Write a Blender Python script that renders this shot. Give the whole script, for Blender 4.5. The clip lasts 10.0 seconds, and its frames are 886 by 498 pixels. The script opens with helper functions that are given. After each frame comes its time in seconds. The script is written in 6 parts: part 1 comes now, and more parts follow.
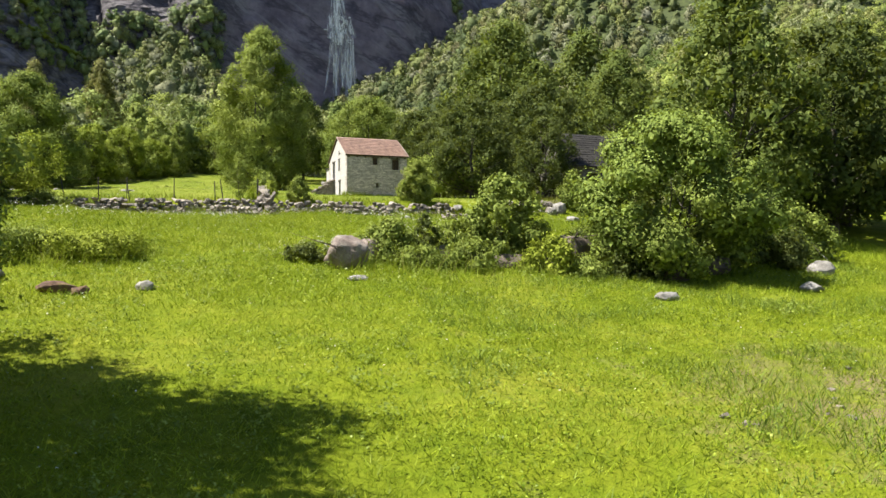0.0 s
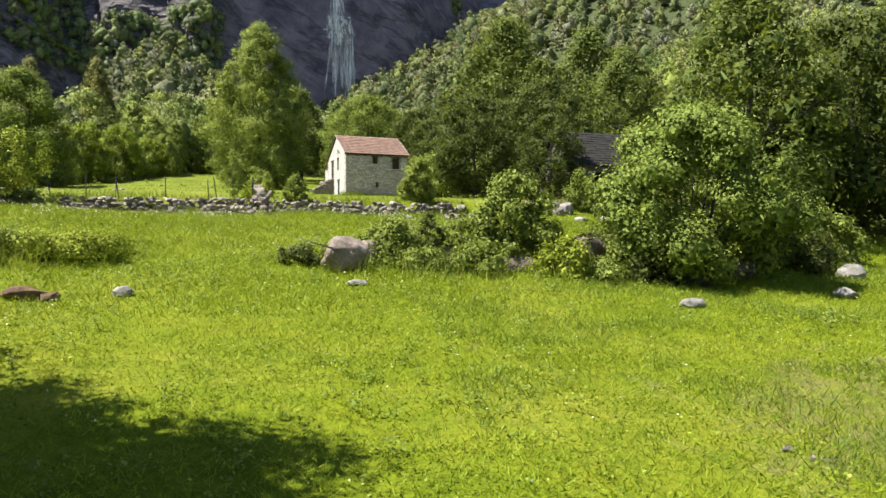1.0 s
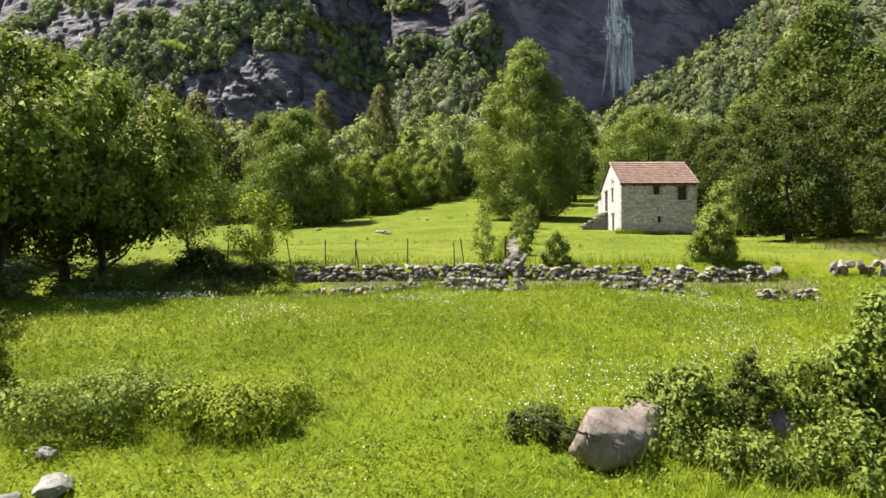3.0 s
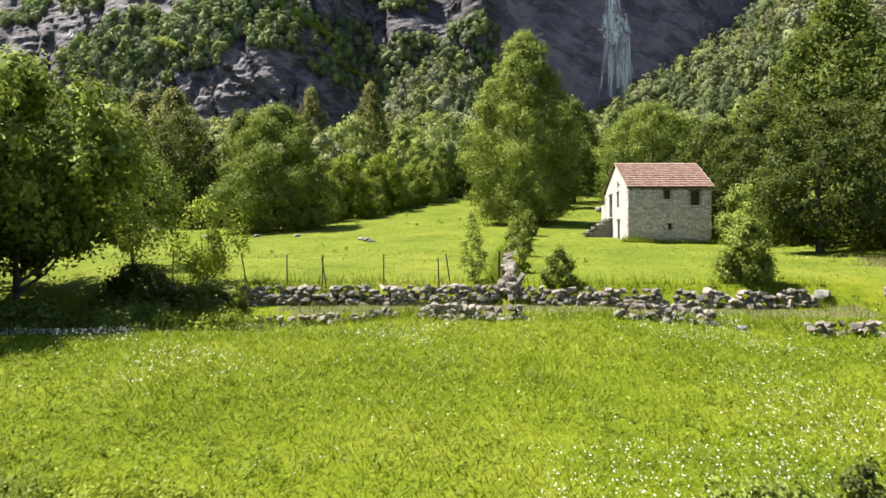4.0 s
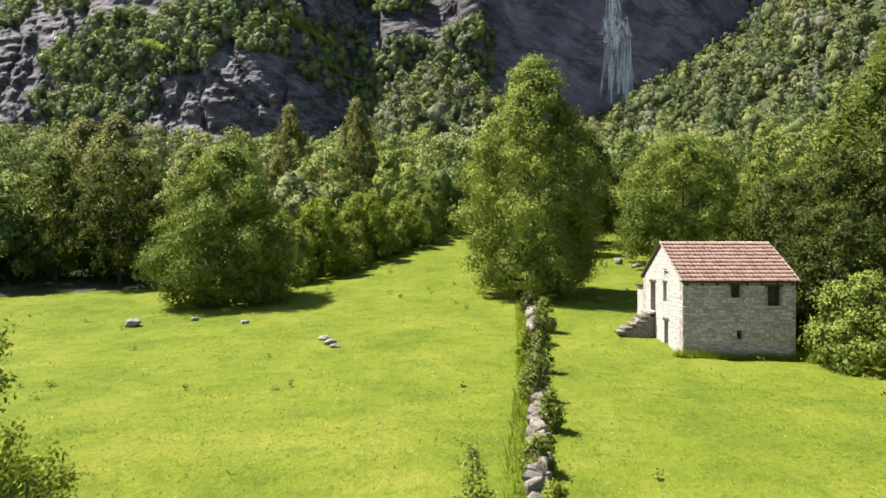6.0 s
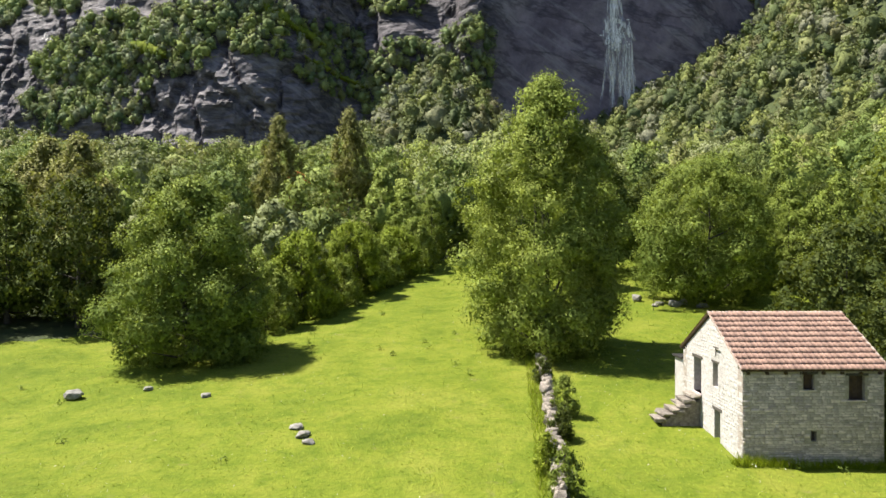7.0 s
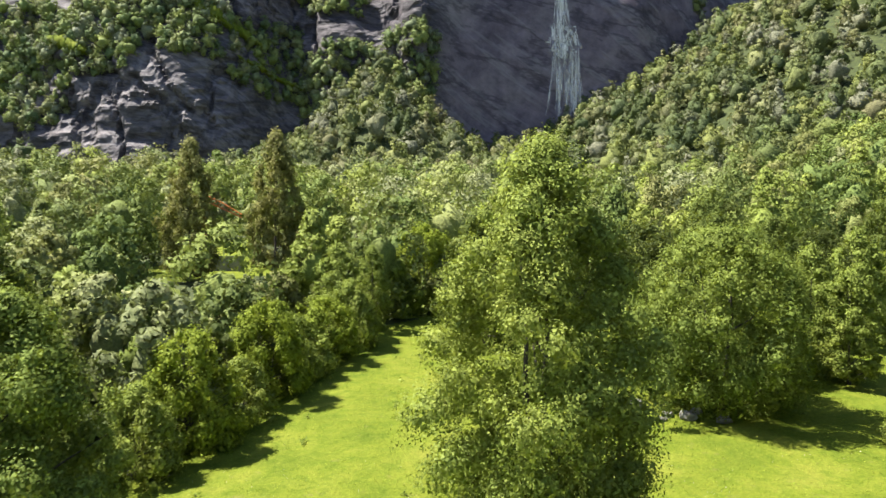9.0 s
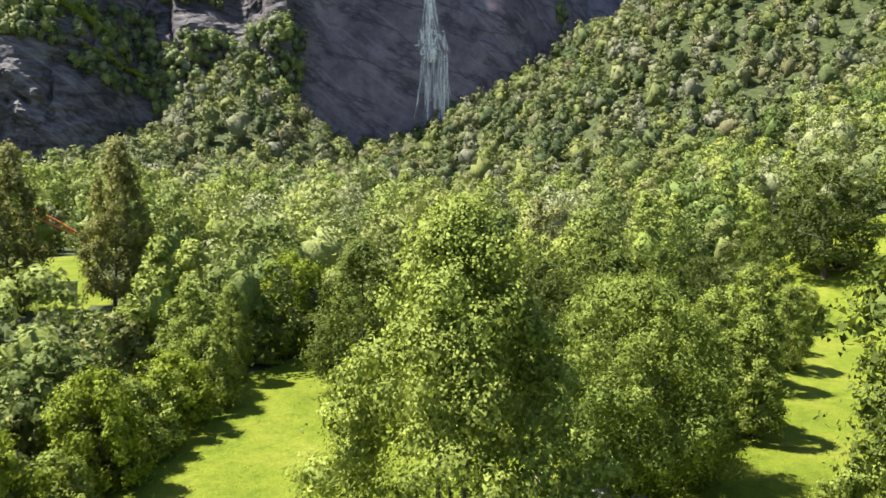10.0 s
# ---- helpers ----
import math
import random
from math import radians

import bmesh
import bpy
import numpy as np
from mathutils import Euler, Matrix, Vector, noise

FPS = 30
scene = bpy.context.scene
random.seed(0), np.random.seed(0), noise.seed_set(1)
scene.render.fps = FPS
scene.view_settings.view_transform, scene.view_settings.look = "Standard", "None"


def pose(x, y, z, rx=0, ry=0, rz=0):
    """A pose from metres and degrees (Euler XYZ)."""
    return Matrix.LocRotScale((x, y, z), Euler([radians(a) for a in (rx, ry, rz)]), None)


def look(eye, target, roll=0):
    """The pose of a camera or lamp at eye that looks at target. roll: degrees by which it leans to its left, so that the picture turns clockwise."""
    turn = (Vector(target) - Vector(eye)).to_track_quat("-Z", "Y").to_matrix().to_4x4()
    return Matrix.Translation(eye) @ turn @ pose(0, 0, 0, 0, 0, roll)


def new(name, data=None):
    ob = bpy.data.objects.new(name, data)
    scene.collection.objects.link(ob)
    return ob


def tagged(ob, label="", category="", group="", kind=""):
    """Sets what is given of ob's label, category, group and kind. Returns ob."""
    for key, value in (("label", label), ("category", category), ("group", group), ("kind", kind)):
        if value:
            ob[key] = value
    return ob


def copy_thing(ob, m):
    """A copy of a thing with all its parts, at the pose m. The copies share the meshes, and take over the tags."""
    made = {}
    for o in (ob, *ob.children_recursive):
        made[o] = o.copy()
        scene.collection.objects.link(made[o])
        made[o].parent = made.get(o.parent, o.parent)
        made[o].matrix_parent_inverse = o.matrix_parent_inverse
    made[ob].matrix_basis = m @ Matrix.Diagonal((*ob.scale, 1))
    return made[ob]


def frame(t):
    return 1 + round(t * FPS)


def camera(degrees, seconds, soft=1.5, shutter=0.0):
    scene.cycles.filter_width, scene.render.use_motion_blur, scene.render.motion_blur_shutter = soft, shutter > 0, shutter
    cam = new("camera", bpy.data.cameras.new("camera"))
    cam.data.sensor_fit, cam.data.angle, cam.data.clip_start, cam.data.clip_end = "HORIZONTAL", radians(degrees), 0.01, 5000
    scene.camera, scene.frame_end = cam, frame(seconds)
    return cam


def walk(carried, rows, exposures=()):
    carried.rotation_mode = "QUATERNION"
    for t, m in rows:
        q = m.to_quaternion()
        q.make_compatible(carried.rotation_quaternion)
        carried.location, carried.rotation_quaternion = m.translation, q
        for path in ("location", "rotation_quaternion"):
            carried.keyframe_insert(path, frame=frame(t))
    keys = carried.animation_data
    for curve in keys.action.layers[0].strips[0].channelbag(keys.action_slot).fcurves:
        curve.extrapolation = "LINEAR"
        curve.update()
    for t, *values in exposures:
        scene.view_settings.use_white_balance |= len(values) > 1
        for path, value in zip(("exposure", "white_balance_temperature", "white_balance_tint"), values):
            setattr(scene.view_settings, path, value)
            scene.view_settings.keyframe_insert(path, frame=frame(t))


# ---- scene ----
cam = camera(60.7, 10.0, shutter=0.18)
PATH = [
    (0, (-17.3, -69.396, -4.271), (-16.575, -67.532, -4.277), 0.0),
    (0.5, (-17.165, -68.767, -4.222), (-16.439, -66.903, -4.228), 0.1),
    (1, (-16.833, -67.601, -4.229), (-16.106, -65.738, -4.233), 0.1),
    (1.5, (-16.354, -66.017, -3.895), (-15.776, -64.102, -3.898), -0.1),
    (2, (-15.693, -63.98, -2.774), (-15.438, -61.996, -2.775), -0.4),
    (2.5, (-14.947, -61.658, -1.379), (-14.93, -59.658, -1.378), -0.3),
    (2.7, (-14.704, -60.724, -1.058), (-14.691, -58.724, -1.054), -0.2),
    (4, (-13.805, -53.603, -0.025), (-13.781, -51.603, -0.024), -0.1),
    (4.5, (-13.506, -50.277, 1.303), (-13.479, -48.277, 1.304), -0.1),
    (5, (-13.314, -46.777, 2.863), (-13.284, -44.777, 2.865), -0.1),
    (5.5, (-13.251, -43.069, 4.414), (-13.218, -41.069, 4.416), -0.0),
    (7, (-13.05, -31.17, 9.344), (-13.011, -29.17, 9.346), -0.0),
    (7.5, (-12.995, -27.013, 11.061), (-12.952, -25.014, 11.063), -0.0),
    (8, (-13.074, -22.88, 12.796), (-13.015, -20.88, 12.795), 0.0),
    (8.5, (-13.019, -18.421, 14.285), (-12.918, -16.423, 14.286), 0.1),
    (9, (-12.975, -14.1, 15.904), (-12.78, -12.11, 15.907), 0.3),
    (9.5, (-12.951, -9.919, 17.63), (-12.581, -7.954, 17.633), 0.4),
    (10, (-12.885, -5.295, 19.295), (-12.34, -3.371, 19.299), 0.6),
]
walk(cam, [(r[0], look(*r[1:])) for r in PATH], [(0.0, 1.29), (2.5, 1.22), (4.0, 1.33), (5.5, 1.2), (7.0, 1.2), (8.5, 1.4), (10.0, 1.5)])

# ---- light ----
SUN_TO = Vector((-0.50, 0.13, 0.86)).normalized()
world = bpy.data.worlds.new("world")
scene.world = world
world.use_nodes = True
wn = world.node_tree.nodes
sky = wn.new("ShaderNodeTexSky")
sky.sky_type = 'NISHITA'
sky.sun_disc = False
sky.sun_elevation = math.asin(SUN_TO.z)
sky.sun_rotation = math.atan2(SUN_TO.x, SUN_TO.y)
sky.air_density, sky.dust_density, sky.ozone_density = 1.0, 0.8, 1.0
world.node_tree.links.new(sky.outputs[0], wn["Background"].inputs[0])
wn["Background"].inputs[1].default_value = 0.06
sun = new("sun", bpy.data.lights.new("sun", 'SUN'))
sun.data.energy, sun.data.angle, sun.data.color = 5.0, radians(0.6), (1.0, 0.94, 0.82)
sun.matrix_world = look(tuple(SUN_TO * 300), (0, 0, 0))
scene.view_settings.exposure = 1.2


# ---- materials ----
def nodes_of(name):
    m = bpy.data.materials.new(name)
    m.use_nodes = True
    nt = m.node_tree
    return m, nt, nt.nodes["Principled BSDF"], nt.nodes["Material Output"]


def ramp(nt, fac, stops):
    r = nt.nodes.new("ShaderNodeValToRGB")
    el = r.color_ramp.elements
    while len(el) < len(stops):
        el.new(0.5)
    for e, (p, c) in zip(el, stops):
        e.position, e.color = p, (*c, 1)
    nt.links.new(fac, r.inputs[0])
    return r.outputs[0]


def noise_tex(nt, scale, detail=4, rough=0.55, coords="Object", stretch=None):
    tc = nt.nodes.new("ShaderNodeTexCoord")
    n = nt.nodes.new("ShaderNodeTexNoise")
    n.inputs["Scale"].default_value, n.inputs["Detail"].default_value, n.inputs["Roughness"].default_value = scale, detail, rough
    if stretch:
        mp = nt.nodes.new("ShaderNodeMapping")
        mp.vector_type = 'TEXTURE'
        mp.inputs["Scale"].default_value = [1 / k for k in stretch[0]]
        mp.inputs["Rotation"].default_value = stretch[1]
        nt.links.new(tc.outputs[coords], mp.inputs[0])
        nt.links.new(mp.outputs[0], n.inputs["Vector"])
    else:
        nt.links.new(tc.outputs[coords], n.inputs["Vector"])
    return n.outputs["Fac"]


def mix(nt, fac, a, b, mode="MIX"):
    m = nt.nodes.new("ShaderNodeMix")
    m.data_type, m.blend_type = "RGBA", mode
    for sock, v in ((m.inputs[0], fac), (m.inputs[6], a), (m.inputs[7], b)):
        if isinstance(v, (int, float)):
            sock.default_value = v
        elif isinstance(v, tuple):
            sock.default_value = (*v, 1)
        else:
            nt.links.new(v, sock)
    return m.outputs[2]


def bump(nt, bsdf, height, strength, dist=0.05):
    b = nt.nodes.new("ShaderNodeBump")
    b.inputs["Strength"].default_value, b.inputs["Distance"].default_value = strength, dist
    nt.links.new(height, b.inputs["Height"])
    nt.links.new(b.outputs[0], bsdf.inputs["Normal"])


def leaf_material(name, dark, mid, light, trans=0.45, rough=0.7, cells=0.3, grain=5.0):
    """Leaves: colour varies from leaf to leaf and from tree to tree, and light shines through."""
    m, nt, b, out = nodes_of(name)
    dark, mid, light = [(c[0] * 1.04, c[1] * 1.1, c[2] * 0.72) for c in (dark, mid, light)]
    geo = nt.nodes.new("ShaderNodeNewGeometry")
    col = ramp(nt, geo.outputs["Random Per Island"], [(0.0, dark), (0.5, mid), (1.0, light)])
    tc = nt.nodes.new("ShaderNodeTexCoord")
    cell = nt.nodes.new("ShaderNodeTexVoronoi")
    cell.inputs["Scale"].default_value = 0.14
    nt.links.new(tc.outputs["Object"], cell.inputs["Vector"])
    sep = nt.nodes.new("ShaderNodeSeparateColor")
    nt.links.new(cell.outputs["Color"], sep.inputs[0])
    tint = ramp(nt, sep.outputs[0], [(0.0, (0.55, 0.68, 0.62)), (0.3, (0.85, 0.95, 0.8)), (0.6, (1.05, 1.03, 0.9)), (0.8, (1.15, 1.05, 0.85)), (1.0, (1.12, 1.1, 1.5))])
    col = mix(nt, cells, col, mix(nt, 1.0, col, tint, "MULTIPLY"))
    small = nt.nodes.new("ShaderNodeTexVoronoi")
    small.inputs["Scale"].default_value = grain
    nt.links.new(tc.outputs["Object"], small.inputs["Vector"])
    sep2 = nt.nodes.new("ShaderNodeSeparateColor")
    nt.links.new(small.outputs["Color"], sep2.inputs[0])
    col = mix(nt, 1.0, col, ramp(nt, sep2.outputs[0], [(0.0, (0.8, 0.82, 0.82)), (0.5, (1.0, 1.0, 1.0)), (1.0, (1.18, 1.16, 1.12))]), "MULTIPLY")
    bump(nt, b, sep2.outputs[1], 0.7, 0.5 / grain)
    nt.links.new(col, b.inputs["Base Color"])
    b.inputs["Roughness"].default_value = rough
    b.inputs["Specular IOR Level"].default_value = 0.14
    t = nt.nodes.new("ShaderNodeBsdfTranslucent")
    tcol = mix(nt, 0.5, col, (0.27, 0.32, 0.025))
    nt.links.new(tcol, t.inputs[0])
    s = nt.nodes.new("ShaderNodeMixShader")
    s.inputs[0].default_value = trans * 0.7
    nt.links.new(b.outputs[0], s.inputs[1])
    nt.links.new(t.outputs[0], s.inputs[2])
    nt.links.new(s.outputs[0], out.inputs[0])
    return m


def stone_material(name, stops, scale=1.5, per_piece=0.5, rough=0.85, bumpy=0.5):
    m, nt, b, out = nodes_of(name)
    fine = noise_tex(nt, scale * 6, 6, 0.65)
    col = ramp(nt, noise_tex(nt, scale, 5, 0.6), stops)
    info = nt.nodes.new("ShaderNodeObjectInfo")
    geo = nt.nodes.new("ShaderNodeNewGeometry")
    add = nt.nodes.new("ShaderNodeMath")
    add.operation = 'ADD'
    nt.links.new(info.outputs["Random"], add.inputs[0])
    nt.links.new(geo.outputs["Random Per Island"], add.inputs[1])
    fr = nt.nodes.new("ShaderNodeMath")
    fr.operation = 'FRACT'
    nt.links.new(add.outputs[0], fr.inputs[0])
    tone = ramp(nt, fr.outputs[0], [(0.0, (0.45, 0.44, 0.44)), (1.0, (1.25, 1.22, 1.18))])
    col = mix(nt, per_piece, col, mix(nt, 1.0, col, tone, "MULTIPLY"))
    spots = ramp(nt, fine, [(0.35, (0.55, 0.55, 0.55)), (0.62, (1.1, 1.1, 1.1))])
    col = mix(nt, 0.6, col, mix(nt, 1.0, col, spots, "MULTIPLY"))
    nt.links.new(col, b.inputs["Base Color"])
    b.inputs["Roughness"].default_value = rough
    bump(nt, b, fine, bumpy, 0.04)
    return m


M_GROUND, nt, b, _ = nodes_of("meadow")
lo = noise_tex(nt, 0.18, 4, 0.6)
hi = noise_tex(nt, 5.0, 5, 0.7)
midn = noise_tex(nt, 1.1, 4, 0.65)
col = ramp(nt, lo, [(0.3, (0.0992, 0.141, 0.0064)), (0.5, (0.147, 0.189, 0.0102)), (0.7, (0.198, 0.221, 0.023))])
col = mix(nt, 0.55, col, mix(nt, 1.0, col, ramp(nt, hi, [(0.3, (0.45, 0.5, 0.4)), (0.7, (1.25, 1.2, 1.1))]), "MULTIPLY"))
col = mix(nt, 0.7, col, mix(nt, 1.0, col, ramp(nt, midn, [(0.32, (0.62, 0.74, 0.6)), (0.5, (1.0, 1.0, 1.0)), (0.68, (1.18, 1.08, 1.2))]), "MULTIPLY"))
tcg = nt.nodes.new("ShaderNodeTexCoord")
dist = nt.nodes.new("ShaderNodeVectorMath")
dist.operation = 'DISTANCE'
nt.links.new(tcg.outputs["Object"], dist.inputs[0])
dist.inputs[1].default_value = (-4.0, -60.0, -7.2)
near = nt.nodes.new("ShaderNodeMapRange")
near.inputs["From Min"].default_value, near.inputs["From Max"].default_value = 7.0, 1.0
near.inputs["To Max"].default_value = 0.36
nt.links.new(dist.outputs["Value"], near.inputs["Value"])
patch = nt.nodes.new("ShaderNodeMath")
patch.operation = 'ADD'
nt.links.new(noise_tex(nt, 0.9, 5, 0.65), patch.inputs[0])
nt.links.new(near.outputs[0], patch.inputs[1])
bare = ramp(nt, patch.outputs[0], [(0.62, (0, 0, 0)), (0.95, (1, 1, 1))])
col = mix(nt, bare, col, (0.192, 0.154, 0.0832))
nt.links.new(col, b.inputs["Base Color"])
b.inputs["Roughness"].default_value = 0.9
b.inputs["Specular IOR Level"].default_value = 0.1
bump(nt, b, hi, 0.8, 0.12)

M_GROUND_UPPER = M_GROUND.copy()
M_GROUND_UPPER.name = "upper_meadow"
for e, c in zip([n for n in M_GROUND_UPPER.node_tree.nodes if n.type == 'VALTORGB'][0].color_ramp.elements, ((0.106, 0.15, 0.0166), (0.154, 0.195, 0.0218), (0.202, 0.227, 0.0352))):
    e.color = (*c, 1)
M_SOIL = stone_material("forest_floor", [(0.3, (0.021, 0.0312, 0.0072)), (0.5, (0.042, 0.06, 0.012)), (0.7, (0.072, 0.09, 0.021))], 0.5, 0.0, 0.95, 1.0)
M_CLIFF, nt, b, _ = nodes_of("cliff_rock")
streak = noise_tex(nt, 0.03, 6, 0.65, stretch=((1.0, 1.0, 0.35), (0, 0.5, 0)))
strata = noise_tex(nt, 0.22, 8, 0.72, stretch=((0.5, 0.6, 1.7), (0, 0.12, 0)))
wet = ramp(nt, streak, [(0.3, (0.10, 0.08, 0.106)), (0.5, (0.165, 0.136, 0.17)), (0.62, (0.205, 0.176, 0.204)), (0.78, (0.30, 0.268, 0.29))])
dry = ramp(nt, streak, [(0.3, (0.06, 0.053, 0.07)), (0.5, (0.105, 0.095, 0.11)), (0.62, (0.15, 0.138, 0.145)), (0.78, (0.21, 0.192, 0.188))])
tcc = nt.nodes.new("ShaderNodeTexCoord")
sepx = nt.nodes.new("ShaderNodeSeparateXYZ")
nt.links.new(tcc.outputs["Object"], sepx.inputs[0])
side = nt.nodes.new("ShaderNodeMapRange")
side.inputs["From Min"].default_value, side.inputs["From Max"].default_value = 22.0, 34.0
nt.links.new(sepx.outputs[0], side.inputs["Value"])
col = mix(nt, side.outputs[0], dry, wet)
layers = ramp(nt, strata, [(0.36, (0.42, 0.42, 0.46)), (0.5, (0.95, 0.95, 0.95)), (0.62, (1.5, 1.44, 1.36))])
plain = ramp(nt, noise_tex(nt, 0.1, 7, 0.7), [(0.36, (0.65, 0.65, 0.68)), (0.64, (1.3, 1.28, 1.26))])
col = mix(nt, 1.0, col, mix(nt, side.outputs[0], layers, plain), "MULTIPLY")
# pale lines sweeping down the slab, its sheen painted as colour, and dark cracks
lines = noise_tex(nt, 0.055, 6, 0.6, stretch=((0.22, 1.0, 1.9), (0, 0.62, 0)))
pale = ramp(nt, lines, [(0.53, (0, 0, 0)), (0.585, (0.55, 0.55, 0.55)), (0.61, (0.1, 0.1, 0.1)), (0.7, (0.35, 0.35, 0.35))])
col = mix(nt, pale, col, (0.27, 0.25, 0.275))
crackn = noise_tex(nt, 0.05, 5, 0.6, stretch=((0.35, 1.0, 1.2), (0, 0.3, 0)))
col = mix(nt, 0.8, col, mix(nt, 1.0, col, ramp(nt, crackn, [(0.455, (1.0, 1.0, 1.0)), (0.49, (0.45, 0.45, 0.48)), (0.5, (0.4, 0.4, 0.43)), (0.54, (1.0, 1.0, 1.0))]), "MULTIPLY"))
nt.links.new(col, b.inputs["Base Color"])
b.inputs["Roughness"].default_value = 0.8
relief = mix(nt, side.outputs[0], strata, lines)
bump(nt, b, relief, 0.9, 1.6)

M_WATER, nt, b, _ = nodes_of("falling_water")
b.inputs["Base Color"].default_value = (1.0, 0.98, 0.96, 1)
b.inputs["Roughness"].default_value = 0.6
wfoam = ramp(nt, noise_tex(nt, 0.5, 5, 0.7, stretch=((1.6, 1.0, 0.12), (0, 0, 0))), [(0.3, (0.05, 0.05, 0.05)), (0.6, (1, 1, 1))])
soft = nt.nodes.new("ShaderNodeAttribute")
soft.attribute_name = "thick"
thin = nt.nodes.new("ShaderNodeMath")
thin.operation = 'MULTIPLY'
nt.links.new(wfoam, thin.inputs[0])
nt.links.new(soft.outputs["Fac"], thin.inputs[1])
nt.links.new(thin.outputs[0], b.inputs["Alpha"])

M_DRY = stone_material("dry_grass_ground", [(0.3, (0.0673, 0.0799, 0.0138)), (0.5, (0.1, 0.103, 0.0277)), (0.7, (0.128, 0.12, 0.044))], 0.6, 0.0, 0.95)
M_BARK = stone_material("bark", [(0.3, (0.032, 0.0269, 0.0211)), (0.6, (0.0832, 0.0704, 0.0576))], 4.0, 0.1, 0.9, 0.8)
M_DRYSTONE = stone_material("dry_stone", [(0.25, (0.11, 0.0938, 0.0772)), (0.5, (0.317, 0.278, 0.242)), (0.75, (0.538, 0.488, 0.436))], 4.5, 0.7, 0.85, 0.9)
M_PALE = stone_material("pale_stone", [(0.25, (0.128, 0.118, 0.109)), (0.5, (0.269, 0.256, 0.237)), (0.75, (0.384, 0.371, 0.352))], 4.0, 0.35)
M_BOULDER = stone_material("granite_boulder", [(0.25, (0.141, 0.102, 0.0896)), (0.5, (0.256, 0.205, 0.179)), (0.75, (0.384, 0.346, 0.307))], 2.6, 0.3, 0.85, 1.0)
M_WALL = stone_material("house_mortar", [(0.25, (0.262, 0.218, 0.192)), (0.6, (0.422, 0.367, 0.33))], 3.0, 0.0)
M_WALLSTONE = stone_material("house_stone", [(0.25, (0.458, 0.379, 0.373)), (0.5, (0.695, 0.594, 0.586)), (0.75, (0.824, 0.722, 0.712))], 4.0, 0.7)
M_LIME = stone_material("limewash", [(0.2, (0.384, 0.352, 0.346)), (0.45, (0.512, 0.483, 0.477)), (0.8, (0.557, 0.531, 0.525))], 1.1, 0.08, 0.9, 0.6)
M_TILE = stone_material("roof_tile", [(0.25, (0.353, 0.201, 0.152)), (0.5, (0.461, 0.297, 0.234)), (0.75, (0.529, 0.423, 0.349))], 1.2, 0.5, 0.8, 0.3)
M_RIDGE = stone_material("mortared_ridge", [(0.25, (0.36, 0.24, 0.19)), (0.5, (0.46, 0.36, 0.31)), (0.75, (0.54, 0.49, 0.45))], 3.0, 0.4, 0.85, 0.6)
# darker than bare slabs: moss and the shade of trees are in this colour
M_SLATE = stone_material("stone_slab_roof", [(0.25, (0.00863, 0.00765, 0.00672)), (0.5, (0.0182, 0.0163, 0.0144)), (0.75, (0.036, 0.0326, 0.0288))], 1.5, 0.6)
M_BARN = stone_material("barn_stone", [(0.25, (0.0768, 0.0672, 0.0576)), (0.5, (0.173, 0.157, 0.141)), (0.75, (0.269, 0.25, 0.23))], 3.0, 0.7)
# dark version of the boulder granite, shade under bushes put into its brown
M_BROWN_SHADED_ROCK = stone_material("brown_shaded_rock", [(0.25, (0.0576, 0.0435, 0.0352)), (0.5, (0.122, 0.096, 0.08)), (0.75, (0.205, 0.17, 0.144))], 2.6, 0.3, 0.85, 1.0)
M_WOOD = stone_material("old_wood", [(0.25, (0.0384, 0.0224, 0.016)), (0.6, (0.0896, 0.0544, 0.0384))], 3.0, 0.4)
M_POST = stone_material("weathered_post", [(0.25, (0.0512, 0.0448, 0.0384)), (0.6, (0.102, 0.0896, 0.0768))], 5.0, 0.3)

M_LEAF = leaf_material("leaf_green", (0.132, 0.172, 0.0513), (0.181, 0.223, 0.071), (0.243, 0.282, 0.104), 0.38)
M_LEAF_DARK = leaf_material("leaf_dark", (0.0461, 0.0623, 0.0232), (0.0691, 0.086, 0.0336), (0.0965, 0.113, 0.0484), 0.32)
M_LEAF_YELLOW = leaf_material("leaf_yellow_green", (0.182, 0.218, 0.0336), (0.235, 0.275, 0.0504), (0.289, 0.326, 0.0739), 0.42)
M_LEAF_GREY = leaf_material("leaf_silver", (0.16, 0.189, 0.0704), (0.218, 0.246, 0.102), (0.282, 0.304, 0.141), 0.4)
M_LARCH = leaf_material("larch_needles", (0.151, 0.141, 0.0756), (0.209, 0.194, 0.101), (0.274, 0.25, 0.141), 0.35)


